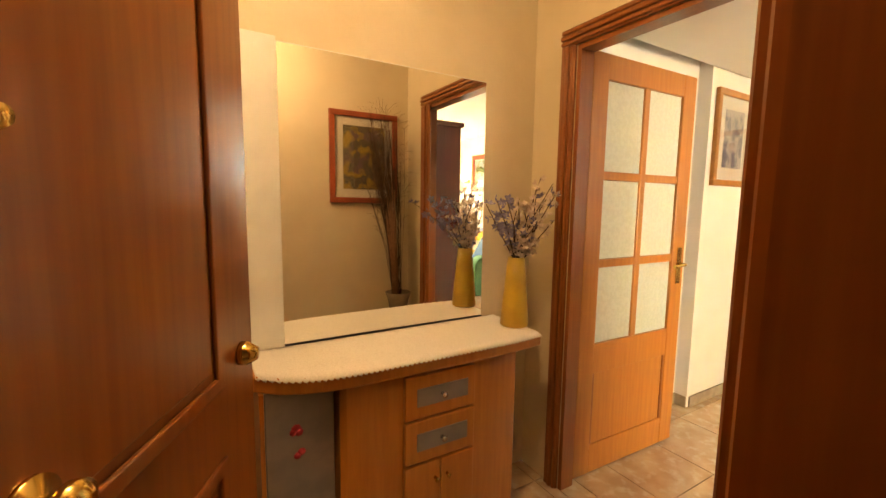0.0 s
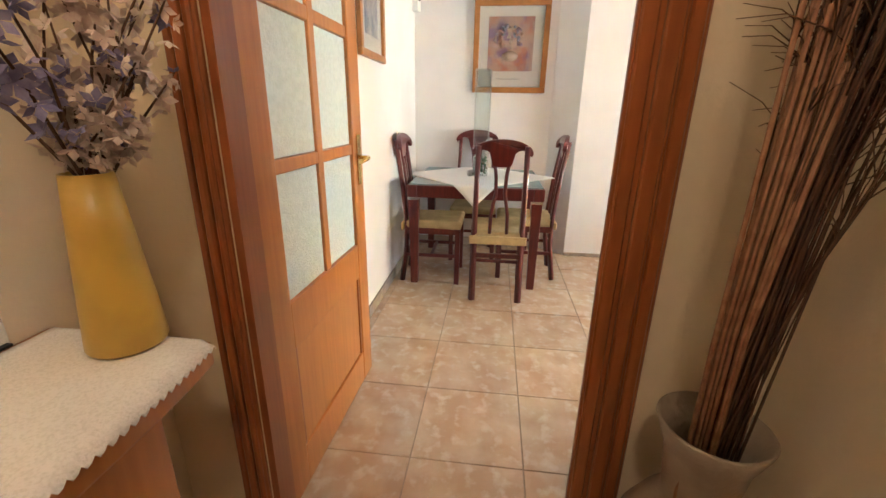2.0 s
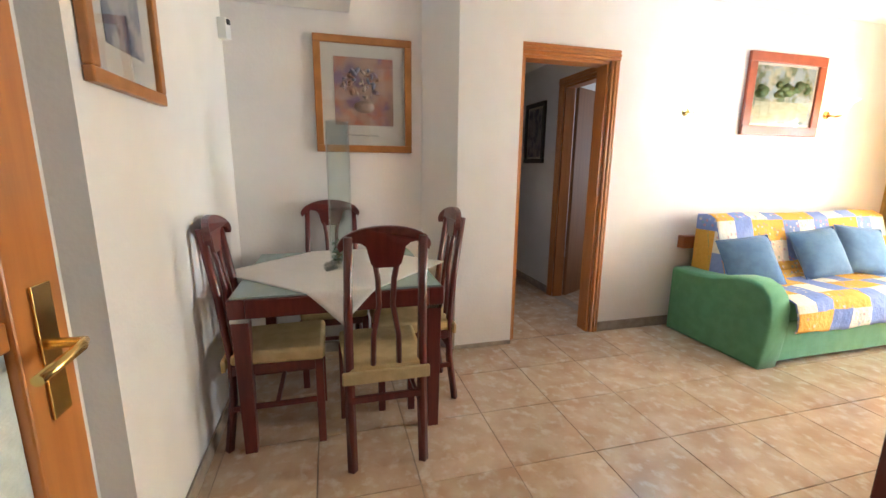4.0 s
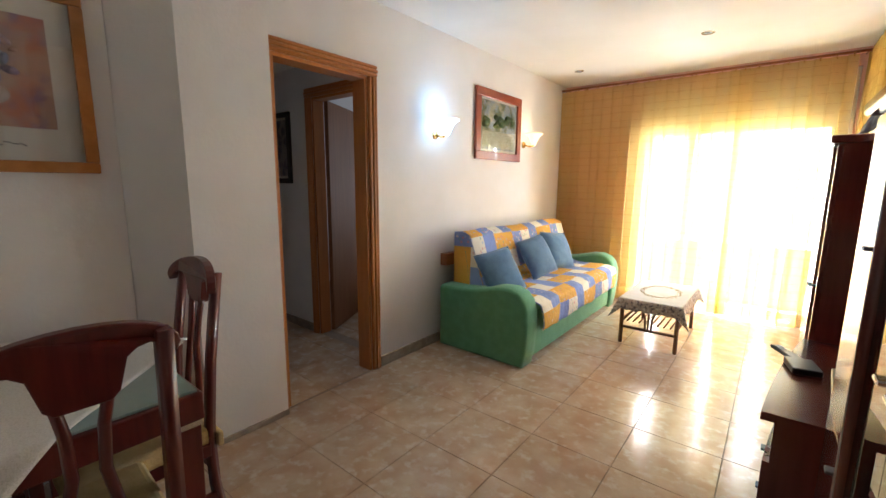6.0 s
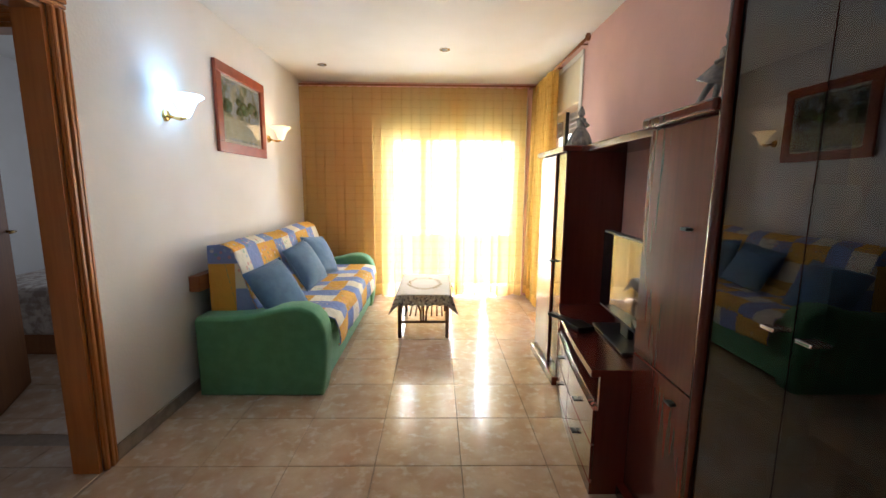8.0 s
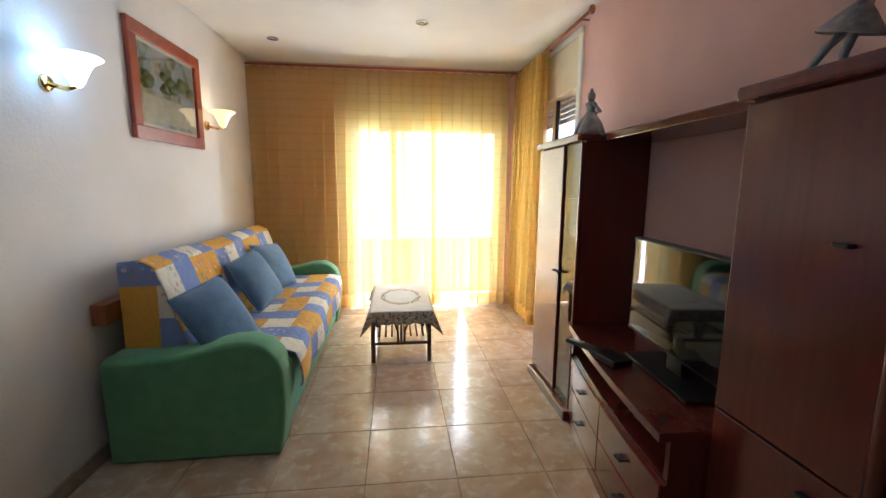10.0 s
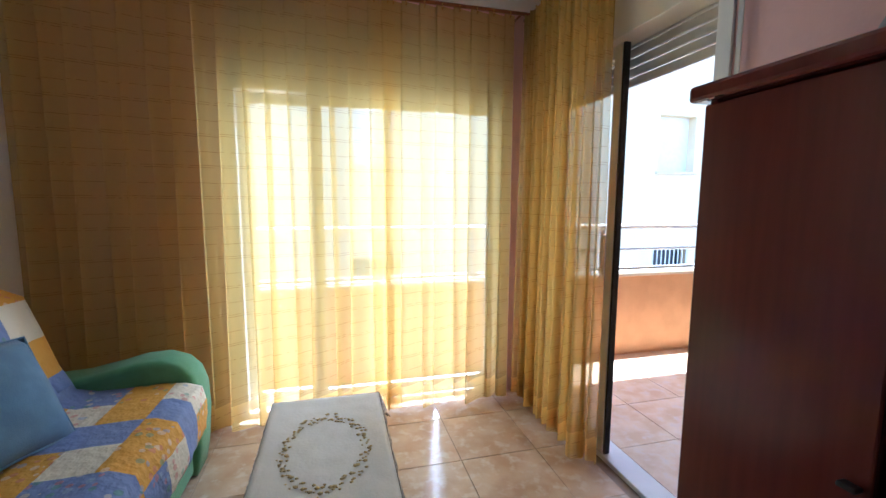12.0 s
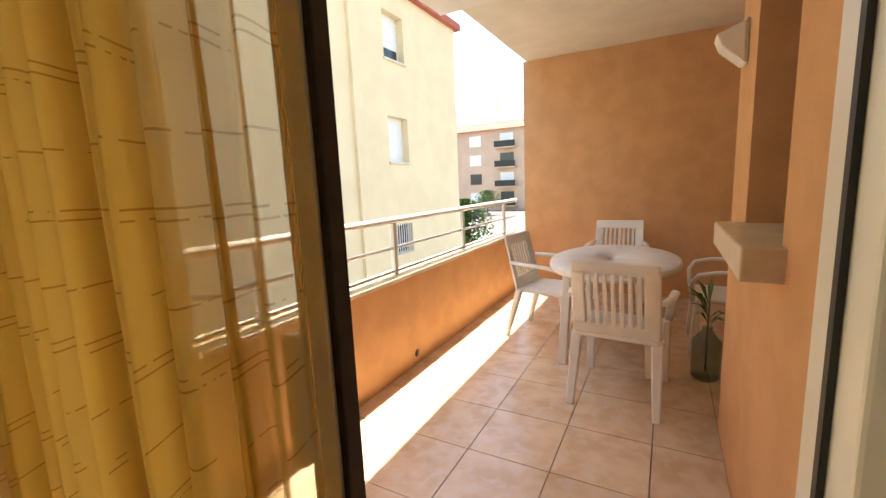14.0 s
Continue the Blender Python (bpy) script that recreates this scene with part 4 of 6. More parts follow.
def bush(label, at, radius, height, seed, count):
    rnd = random.Random(seed)
    t = thing("tree", label, "tree", at)
    tr = bmesh.new()
    tube_bm([(0, 0, 0), (0.05, 0, height * 0.4), (0, 0.05, height * 0.8)], 0.10, 7, tr, 0.4)
    for i in range(5):
        an = i * 1.3
        tube_bm([(0.03, 0, height * 0.35), (radius * 0.6 * math.cos(an), radius * 0.6 * math.sin(an), height * 0.75)], 0.04, 5, tr, 0.4)
    part("trunk", tr, STEM, t)
    verts, faces = [], []
    for i in range(count):
        an, q = rnd.uniform(0, 6.28), rnd.random() ** 0.5
        el = rnd.uniform(-0.7, 1.0)
        rr = radius * q * math.sqrt(max(0.05, 1 - el * el)) * (0.8 + 0.35 * math.sin(3 * an + seed))
        c = Vector((rr * math.cos(an), rr * math.sin(an), height * 0.62 + el * height * 0.4))
        u = Vector((rnd.gauss(0, 1), rnd.gauss(0, 1), rnd.gauss(0, 1))).normalized() * rnd.uniform(0.08, 0.15)
        s = u.orthogonal() * 0.5
        k = len(verts)
        verts += [tuple(c - u), tuple(c + s), tuple(c + u), tuple(c - s)]
        faces.append((k, k + 1, k + 2, k + 3))
    data = bpy.data.meshes.new("crown")
    data.from_pydata(verts, [], faces)
    data.materials.append(LEAF)
    cr = new("crown", data)
    cr.parent = t


bush("small leafy green street tree", (-19.0, -13.0, -3.2), 1.5, 3.6, 2, 2600)
bush("leafy green tree across the street", (-52.0, -25.0, -3.2), 2.0, 3.4, 7, 1800)

# ---- living room ----
def sofa():
    s = thing("sofa", "green fabric sofa draped with a patchwork cover", "sofa")
    part("base", box_bm(3.54, -3.70, 0.03, 4.28, -1.86, 0.33, 0.02), GREEN, s)
    part("seat_cushion", box_bm(3.50, -3.69, 0.33, 4.12, -1.87, 0.445, 0.035, segments=3), GREEN, s)
    back = box_bm(0, -3.69, 0, 0.12, -1.87, 0.50, 0.04, segments=3)
    for v in back.verts:
        v.co.x += 4.055 + 0.2 * v.co.z
        v.co.z += 0.40
    part("backrest", back, GREEN, s)
    for y0, y1 in ((-1.885, -1.70), (-3.89, -3.705)):
        prof = [(4.31, 0.0), (3.535, 0.0), (3.515, 0.10), (3.50, 0.28), (3.505, 0.42), (3.53, 0.50), (3.58, 0.555), (3.66, 0.585), (3.76, 0.58), (3.88, 0.55), (4.0, 0.525), (4.15, 0.515), (4.30, 0.515), (4.315, 0.49)]
        part("armrest", prism_bm(prof, y0, y1, "y", 0.025, smooth=True), GREEN, s, "rounded green armrest")


sofa()
wb = thing("sofa_backboard", "narrow brown wooden board behind the sofa", "board")
part("board", box_bm(4.30, -3.80, 0.66, 4.368, -1.78, 0.76, 0.004), SAPELE, wb)


def quilt():
    prof = [(4.285, 0.74), (4.285, 0.86), (4.268, 0.915), (4.21, 0.935), (4.14, 0.905), (4.09, 0.76), (4.04, 0.60), (3.985, 0.485), (3.90, 0.462), (3.72, 0.468), (3.56, 0.468), (3.495, 0.445), (3.475, 0.38), (3.47, 0.31), (3.475, 0.255)]
    fine = []
    for (a, b), (c, d) in zip(prof, prof[1:]):
        for k in range(4):
            fine.append((a + (c - a) * k / 4, b + (d - b) * k / 4))
    fine.append(prof[-1])
    bm = bmesh.new()
    uvl = bm.loops.layers.uv.new("UVMap")
    ny, rows, arcl, L = 90, [], [], 0.0
    for k, (x, z) in enumerate(fine):
        if k:
            L += math.hypot(x - fine[k - 1][0], z - fine[k - 1][1])
        arcl.append(L)
    for k, (x, z) in enumerate(fine):
        row = []
        for i in range(ny + 1):
            y = -3.70 + 1.82 * i / ny
            w = 0.010 * noise.noise((y * 5, arcl[k] * 4, 1.5)) + 0.006 * noise.noise((y * 14, arcl[k] * 9, 4.5))
            hang = 0.018 * math.sin(y * 9) * max(0, (arcl[k] - L + 0.25) / 0.25)
            crown = 0.02 * math.sin((y + 3.7) / 1.82 * 9.4) if 6 < k < 20 else 0
            row.append(bm.verts.new((x + w * 0.6 - 0.004 - hang * 0.7, y, z + abs(w) + crown * 0.3 + 0.003 + (hang if k == len(fine) - 1 else 0))))
        rows.append(row)
    for col in (0, ny):
        y = -3.695 if col == 0 else -1.872
        inner = [bm.verts.new((4.286, y, z)) for x, z in fine[:34]]
        for k in range(33):
            f = bm.faces.new((rows[k][col], rows[k + 1][col], inner[k + 1], inner[k]))
            for lp in f.loops:
                lp[uvl].uv = (lp.vert.co.x / 0.165, lp.vert.co.z / 0.165)
    for k in range(len(rows) - 1):
        for i in range(ny):
            f = bm.faces.new((rows[k][i], rows[k][i + 1], rows[k + 1][i + 1], rows[k + 1][i]))
            f.smooth = True
            for lp, (kk, ii) in zip(f.loops, ((k, i), (k, i + 1), (k + 1, i + 1), (k + 1, i))):
                lp[uvl].uv = (arcl[kk] / 0.165, (1.82 * ii / ny) / 0.165)
    q = thing("patchwork_cover", "blue, ochre and cream patchwork throw over sofa", "throw")
    seat = bm.copy()
    bmesh.ops.delete(bm, geom=[f for f in bm.faces if f.calc_center_median().x < 4.0], context="FACES")
    bmesh.ops.delete(seat, geom=[f for f in seat.faces if f.calc_center_median().x >= 4.0], context="FACES")
    for nm, b_ in (("back_cover", bm), ("seat_cover", seat)):
        part(nm, b_, QUILT, q).modifiers.new("thickness", "SOLIDIFY").thickness = 0.008


quilt()


def cushion(label, m, w=0.40, t=0.13):
    bm = bmesh.new()
    n = 12
    for side in (1, -1):
        grid = []
        for i in range(n + 1):
            row = []
            for j in range(n + 1):
                u, v = 2 * i / n - 1, 2 * j / n - 1
                puff = ((1 - abs(u) ** 2.4) * (1 - abs(v) ** 2.4)) ** 0.55
                pinch = 1 - 0.05 * (1 - abs(u * v))
                crease = 0.006 * noise.noise((u * 2.3, v * 2.3, side + w * 9))
                row.append(bm.verts.new((u * w / 2 * (pinch if abs(u) > 0.9 else 1), v * w / 2 * (pinch if abs(v) > 0.9 else 1), side * (t / 2 * puff + crease * puff))))
            grid.append(row)
        for i in range(n):
            for j in range(n):
                f = bm.faces.new((grid[i][j], grid[i + 1][j], grid[i + 1][j + 1], grid[i][j + 1]))
                f.smooth = True
    bmesh.ops.remove_doubles(bm, verts=bm.verts[:], dist=0.002)
    c = new("cushion")
    c.matrix_world = m
    tagged(c, label, "cushion", "blue cushions on the sofa")
    part("cover", bm, BLUE, c)
    e = w / 2 * 0.985
    part("piping", tube_bm([(-e, -e, 0), (0, -e * 0.97, 0), (e, -e, 0), (e * 0.97, 0, 0), (e, e, 0), (0, e * 0.97, 0), (-e, e, 0), (-e * 0.97, 0, 0), (-e, -e, 0)], 0.005, 5), BLUE, c)


cushion("plain blue square cushion leaning on the throw", pose(3.89, -1.97, 0.635, 0, -60, -20) @ pose(0, 0, 0, 0, 0, 9), 0.38)
cushion("grey-blue square cushion leaning against the backrest", pose(3.92, -2.70, 0.665, 0, -62, -14) @ pose(0, 0, 0, 0, 0, 9), 0.385)
cushion("muted blue square cushion beside the far armrest", pose(3.94, -3.20, 0.66, 0, -62, -12) @ pose(0, 0, 0, 0, 0, -6), 0.40)


def coffee_table():
    c = thing("coffee_table", "small brown rattan coffee table with slatted shelf", "table")
    x0, x1, y0, y1 = 2.70, 3.15, -3.55, -2.73
    for x in (x0 + 0.015, x1 - 0.015):
        for y in (y0 + 0.015, y1 - 0.015):
            part("leg", tube_bm([(x, y, 0), (x, y, 0.375)], 0.016, 10), RATTAN, c)
    for y in (y0 + 0.015, y1 - 0.015):
        part("rail", tube_bm([(x0, y, 0.145), (x1, y, 0.145)], 0.012, 8), RATTAN, c)
        part("rail", tube_bm([(x0, y, 0.36), (x1, y, 0.36)], 0.012, 8), RATTAN, c)
        xm = (x0 + x1) / 2
        for s in (-1, 1):
            part("bow", tube_bm([(xm + s * 0.022, y, 0.15), (xm + s * 0.026, y, 0.24), (xm + s * 0.05, y, 0.31), (xm + s * 0.10, y, 0.345), (xm + s * 0.16, y, 0.355)], 0.009, 7), RATTAN, c)
        part("spindle", tube_bm([(xm, y, 0.15), (xm, y, 0.36)], 0.009, 7), RATTAN, c)
    for x in (x0 + 0.015, x1 - 0.015):
        part("rail", tube_bm([(x, y0, 0.195), (x, y1, 0.195)], 0.011, 8), RATTAN, c)
        part("rail", tube_bm([(x, y0, 0.36), (x, y1, 0.36)], 0.011, 8), RATTAN, c)
    for i in range(8):
        x = x0 + 0.06 + i * (x1 - x0 - 0.12) / 7
        part("slat", tube_bm([(x, y0 + 0.02, 0.20), (x, y1 - 0.02, 0.20)], 0.007, 6), RATTAN, c)
    part("tabletop", box_bm(x0 - 0.005, y0 - 0.005, 0.372, x1 + 0.005, y1 + 0.005, 0.392, 0.006), RATTAN, c)
    t = thing("table_cloth", "white embroidered cloth with patterned lace edging", "tablecloth")
    bm = bmesh.new()
    nx, ny = 26, 44
    edge = bmesh.new()
    a0, a1, b0, b1 = x0 - 0.012, x1 + 0.012, y0 - 0.012, y1 + 0.012
    grid = [[bm.verts.new((a0 + (a1 - a0) * i / nx, b0 + (b1 - b0) * j / ny, 0.397 + 0.003 * noise.noise((i * 0.35, j * 0.35, 2)))) for j in range(ny + 1)] for i in range(nx + 1)]
    for i in range(nx):
        for j in range(ny):
            f = bm.faces.new((grid[i][j], grid[i + 1][j], grid[i + 1][j + 1], grid[i][j + 1]))
            f.smooth = True
    ob = part("fabric", bm, CLOTH, t)
    ob.modifiers.new("thickness", "SOLIDIFY").thickness = 0.003
    loop = [(a0 + (a1 - a0) * i / 20, b1) for i in range(21)] + [(a1, b1 - (b1 - b0) * i / 34) for i in range(1, 35)] + [(a1 - (a1 - a0) * i / 20, b0) for i in range(1, 21)] + [(a0, b0 + (b1 - b0) * i / 34) for i in range(1, 34)]
    cx, cy = (a0 + a1) / 2, (b0 + b1) / 2
    rings = []
    for k in range(5):
        ring = []
        for i, (x, y) in enumerate(loop):
            out = 0.004 + 0.004 * k + 0.008 * k * 0.25 * math.sin(i * 0.9)
            corner = 1.0 if (x in (a0, a1) and y in (b0, b1)) else 0.0
            drop = 0.0225 * k * (1 + 0.06 * math.sin(i * 1.9)) + 0.018 * k * corner
            nx_, ny_ = (1 if x >= a1 - 1e-6 else -1 if x <= a0 + 1e-6 else 0), (1 if y >= b1 - 1e-6 else -1 if y <= b0 + 1e-6 else 0)
            ring.append(edge.verts.new((x + nx_ * (out + 0.012 * k * corner), y + ny_ * (out + 0.012 * k * corner), 0.397 - drop)))
        rings.append(ring)
    m = len(loop)
    for r0, r1 in zip(rings, rings[1:]):
        for i in range(m):
            edge.faces.new((r0[i], r0[(i + 1) % m], r1[(i + 1) % m], r1[i])).smooth = True
    eb = part("lace_edge", edge, TRIMLACE, t, "patterned lace edging")
    eb.modifiers.new("thickness", "SOLIDIFY").thickness = 0.002
    em = bmesh.new()
    rnd = random.Random(9)
    for i in range(150):
        an = i / 150 * 6.28318
        for r in (1.0,):
            q = r + rnd.uniform(-0.13, 0.13)
            p = (cx + 0.15 * q * math.cos(an), cy + 0.23 * q * math.sin(an))
            lathe_bm([(0, 0.0), (rnd.uniform(0.004, 0.010), 0.0), (0, 0.003)], 5, (p[0], p[1], 0.4005), em)
    part("embroidery", em, GOLDTHREAD, t, "gold embroidered wreath")


coffee_table()


def wall_unit():
    F, B = 2.0, 1.625
    # tall cabinet at the window end
    c = thing("tall_cabinet", "dark mahogany tall cabinet with one glazed door", "cabinet")
    y0, y1 = -2.48, -1.85
    part("body", wall_with_holes("y", y0, y1, B, B + 0.02, 0.06, 1.55, []), MAHOG, c)
    for y in (y0, y1 - 0.02):
        part("side_panel", box_bm(B + 0.02, y, 0.06, F - 0.02, y + 0.02, 1.55), MAHOG, c)
    for z in (0.06, 0.5, 0.9, 1.25):
        part("shelf", box_bm(B + 0.02, y0 + 0.02, z, F - 0.03, y1 - 0.02, z + 0.018), MAHOG, c)
    part("plinth", box_bm(B, y0 - 0.006, 0, F + 0.03, y1 + 0.006, 0.06, 0.006), MAHOG, c)
    part("crown", box_bm(B, y0 - 0.02, 1.55, F + 0.03, y1 + 0.012, 1.59, 0.01), MAHOG, c)
    dr = part("door", box_bm(F - 0.02, y0 + 0.003, 0.065, F, -2.085, 1.545, 0.004), MAHOG, c, "glossy mahogany door")
    part("handle", box_bm(F, -2.125, 0.815, F + 0.022, -2.095, 0.825, 0.003), IRON, dr)
    gd = part("glass_door", box_bm(F - 0.018, -2.075, 0.065, F - 0.012, -1.875, 1.545), SMOKED, c, "smoked glass door")
    part("door_edge", box_bm(F - 0.022, -1.875, 0.065, F, -1.855, 1.545, 0.004), MAHOG, gd)
    part("handle", box_bm(F - 0.012, -2.07, 0.815, F + 0.02, -2.04, 0.825, 0.003), IRON, gd)
    # low bowed unit for the television
    u = thing("television_unit", "dark mahogany bow-fronted low unit with drawers", "cabinet")
    y0, y1 = -1.843, -0.842
    ym = (y0 + y1) / 2

    def swell(s):
        return 0.145 * s + 0.07 * s * (1 - s)

    def bow(grow):
        return [(B + 0.002, y0), (B + 0.002, y1)] + [(F + grow + swell(k / 16), y0 + (y1 - y0) * k / 16) for k in range(16, -1, -1)]
    part("worktop", prism_bm(bow(0.02), 0.545, 0.575, "z"), MAHOG, u)
    part("shelf", prism_bm(bow(-0.02), 0.395, 0.41, "z"), MAHOG, u)
    part("carcass", prism_bm(bow(-0.01), 0.055, 0.395, "z"), MAHOG, u)
    part("plinth", prism_bm(bow(0.0), 0.0, 0.055, "z"), MAHOG, u)
    part("side_panel", box_bm(B, y1 - 0.02, 0.41, F + 0.125, y1, 0.545), MAHOG, u)
    part("side_panel", box_bm(B, y0, 0.41, F - 0.0, y0 + 0.02, 0.545), MAHOG, u)
    part("back_panel", box_bm(B, y0 + 0.02, 0.41, B + 0.01, y1 - 0.02, 0.545), MAHOG, u)
    for z0, z1 in ((0.065, 0.225), (0.235, 0.39)):
        for k in (0, 1):
            ya, yb = (y0 + 0.01, ym - 0.004) if k == 0 else (ym + 0.004, y1 - 0.01)
            f = [(F + swell((y - y0) / (y1 - y0)), y) for y in [ya + (yb - ya) * q / 8 for q in range(9)]]
            d = part("drawer", prism_bm(f + [(x - 0.02, y) for x, y in f[::-1]], z0, z1, "z"), MAHOG, u)
            xm, yy = f[4]
            part("handle", box_bm(xm, yy - 0.02, (z0 + z1) / 2 - 0.005, xm + 0.024, yy + 0.02, (z0 + z1) / 2 + 0.005, 0.003), IRON, d)
    br = thing("bridge_shelf", "dark mahogany bridge shelf above the television", "shelf")
    part("board", box_bm(B, y0 + 0.014, 1.545, F - 0.08, y1 - 0.010, 1.585, 0.006), MAHOG, br)
    # tall single-door cabinet
    t = thing("tall_cabinet", "dark mahogany tall cabinet with a plain door", "cabinet")
    y0, y1 = -0.838, -0.43
    part("body", box_bm(B, y0, 0.06, F - 0.02, y1, 1.55), MAHOG, t)
    part("plinth", box_bm(B, y0, 0, F + 0.03, y1, 0.06, 0.006), MAHOG, t)
    part("crown", box_bm(B, y0 - 0.012, 1.55, F + 0.03, y1, 1.59, 0.01), MAHOG, t)
    for z0, z1, zh in ((0.065, 0.66, 0.60), (0.665, 1.545, 1.20)):
        d = part("door", box_bm(F - 0.02, y0 + 0.003, z0, F, y1 - 0.003, z1, 0.004), MAHOG, t)
        part("handle", box_bm(F, y1 - 0.12, zh - 0.005, F + 0.024, y1 - 0.085, zh + 0.005, 0.003), IRON, d)
    # display cabinet
    v = thing("display_cabinet", "tall mahogany display cabinet with dark glass doors", "cabinet")
    y0, y1, Z = -0.425, 0.18, 1.98
    part("back_panel", box_bm(B, y0, 0.06, B + 0.012, y1, Z), MAHOG, v)
    for y in (y0, y1 - 0.02):
        part("side_panel", box_bm(B + 0.012, y, 0.06, F, y + 0.02, Z, 0.003), MAHOG, v)
    part("corner_post", tube_bm([(F + 0.004, y0 + 0.014, 0.06), (F + 0.004, y0 + 0.014, Z)], 0.018, 12), MAHOG, v)
    part("plinth", box_bm(B, y0, 0, F + 0.02, y1, 0.06, 0.006), MAHOG, v)
    part("crown", box_bm(B, y0 - 0.01, Z, F + 0.03, y1 + 0.01, Z + 0.04, 0.01), MAHOG, v)
    part("floor_board", box_bm(B + 0.012, y0 + 0.02, 0.06, F - 0.02, y1 - 0.02, 0.08), MAHOG, v)
    for z in (0.40, 0.78, 1.16, 1.55):
        s = part("shelf", box_bm(B + 0.014, y0 + 0.02, z, F - 0.04, y1 - 0.02, z + 0.008), PALEGLASS, v, "clear glass shelf")
    for ya, yb, hy in ((y0 + 0.035, -0.112, -0.16), (-0.108, y1 - 0.005, -0.06)):
        d = part("glass_door", box_bm(F - 0.004, ya, 0.07, F + 0.002, yb, Z - 0.01), SMOKED, v, "dark glass door")
        part("handle", box_bm(F + 0.002, hy - 0.02, 0.995, F + 0.026, hy + 0.02, 1.005, 0.003), CHROME, d)
    g = new("wine_glass")
    tagged(g, "clear stemmed wine glass on a glass shelf", "glass", "glasses in the display cabinet")
    g.matrix_world = pose(1.8, -0.3, 0.788)
    part("bowl", lathe_bm([(0.004, 0.075), (0.02, 0.085), (0.034, 0.11), (0.037, 0.14), (0.031, 0.175), (0.029, 0.175), (0.035, 0.14), (0.032, 0.112), (0.018, 0.088), (0.0, 0.08)], 16), PALEGLASS, g)
    part("stem", lathe_bm([(0, 0), (0.032, 0.0), (0.03, 0.003), (0.005, 0.008), (0.004, 0.075), (0, 0.075)], 12), PALEGLASS, g)
    rnd = random.Random(12)
    for z in (0.408, 0.788, 1.168):
        for k in range(6):
            copy_thing(g, pose(1.72 + 0.12 * (k % 2) + rnd.uniform(-0.02, 0.02), -0.34 + 0.085 * k, z))


wall_unit()


def television():
    t = thing("television", "flat black television on the mahogany unit", "television", (1.86, -1.20, 0.578), turn=-4)
    part("panel", box_bm(-0.025, -0.36, 0.075, 0.02, 0.36, 0.515, 0.008), BLACK, t)
    part("screen", box_bm(0.0205, -0.348, 0.092, 0.023, 0.348, 0.505), SCREEN, t, "glossy black screen")
    part("neck", box_bm(-0.02, -0.05, 0.012, 0.01, 0.05, 0.09, 0.005), BLACK, t)
    part("foot", box_bm(-0.09, -0.22, 0.0, 0.10, 0.22, 0.012, 0.005), BLACK, t)
    part("power_light", box_bm(0.0205, 0.30, 0.079, 0.0225, 0.306, 0.083), RED, t)


television()
rc = thing("remote_control", "black remote control on the television unit", "remote control", (2.09, -1.52, 0.576), turn=28)
part("body", box_bm(-0.022, -0.09, 0, 0.022, 0.09, 0.018, 0.005), BLACK, rc)
for i in range(8):
    part("button", box_bm(-0.014 + 0.016 * (i % 2), -0.07 + 0.018 * (i // 2), 0.018, -0.004 + 0.016 * (i % 2), -0.06 + 0.018 * (i // 2), 0.0205), SLAT, rc)
st = thing("set_top_box", "small black box with cable by the television", "box", (2.04, -1.36, 0.576), turn=12)
part("body", box_bm(-0.05, -0.07, 0, 0.05, 0.07, 0.028, 0.005), BLACK, st)


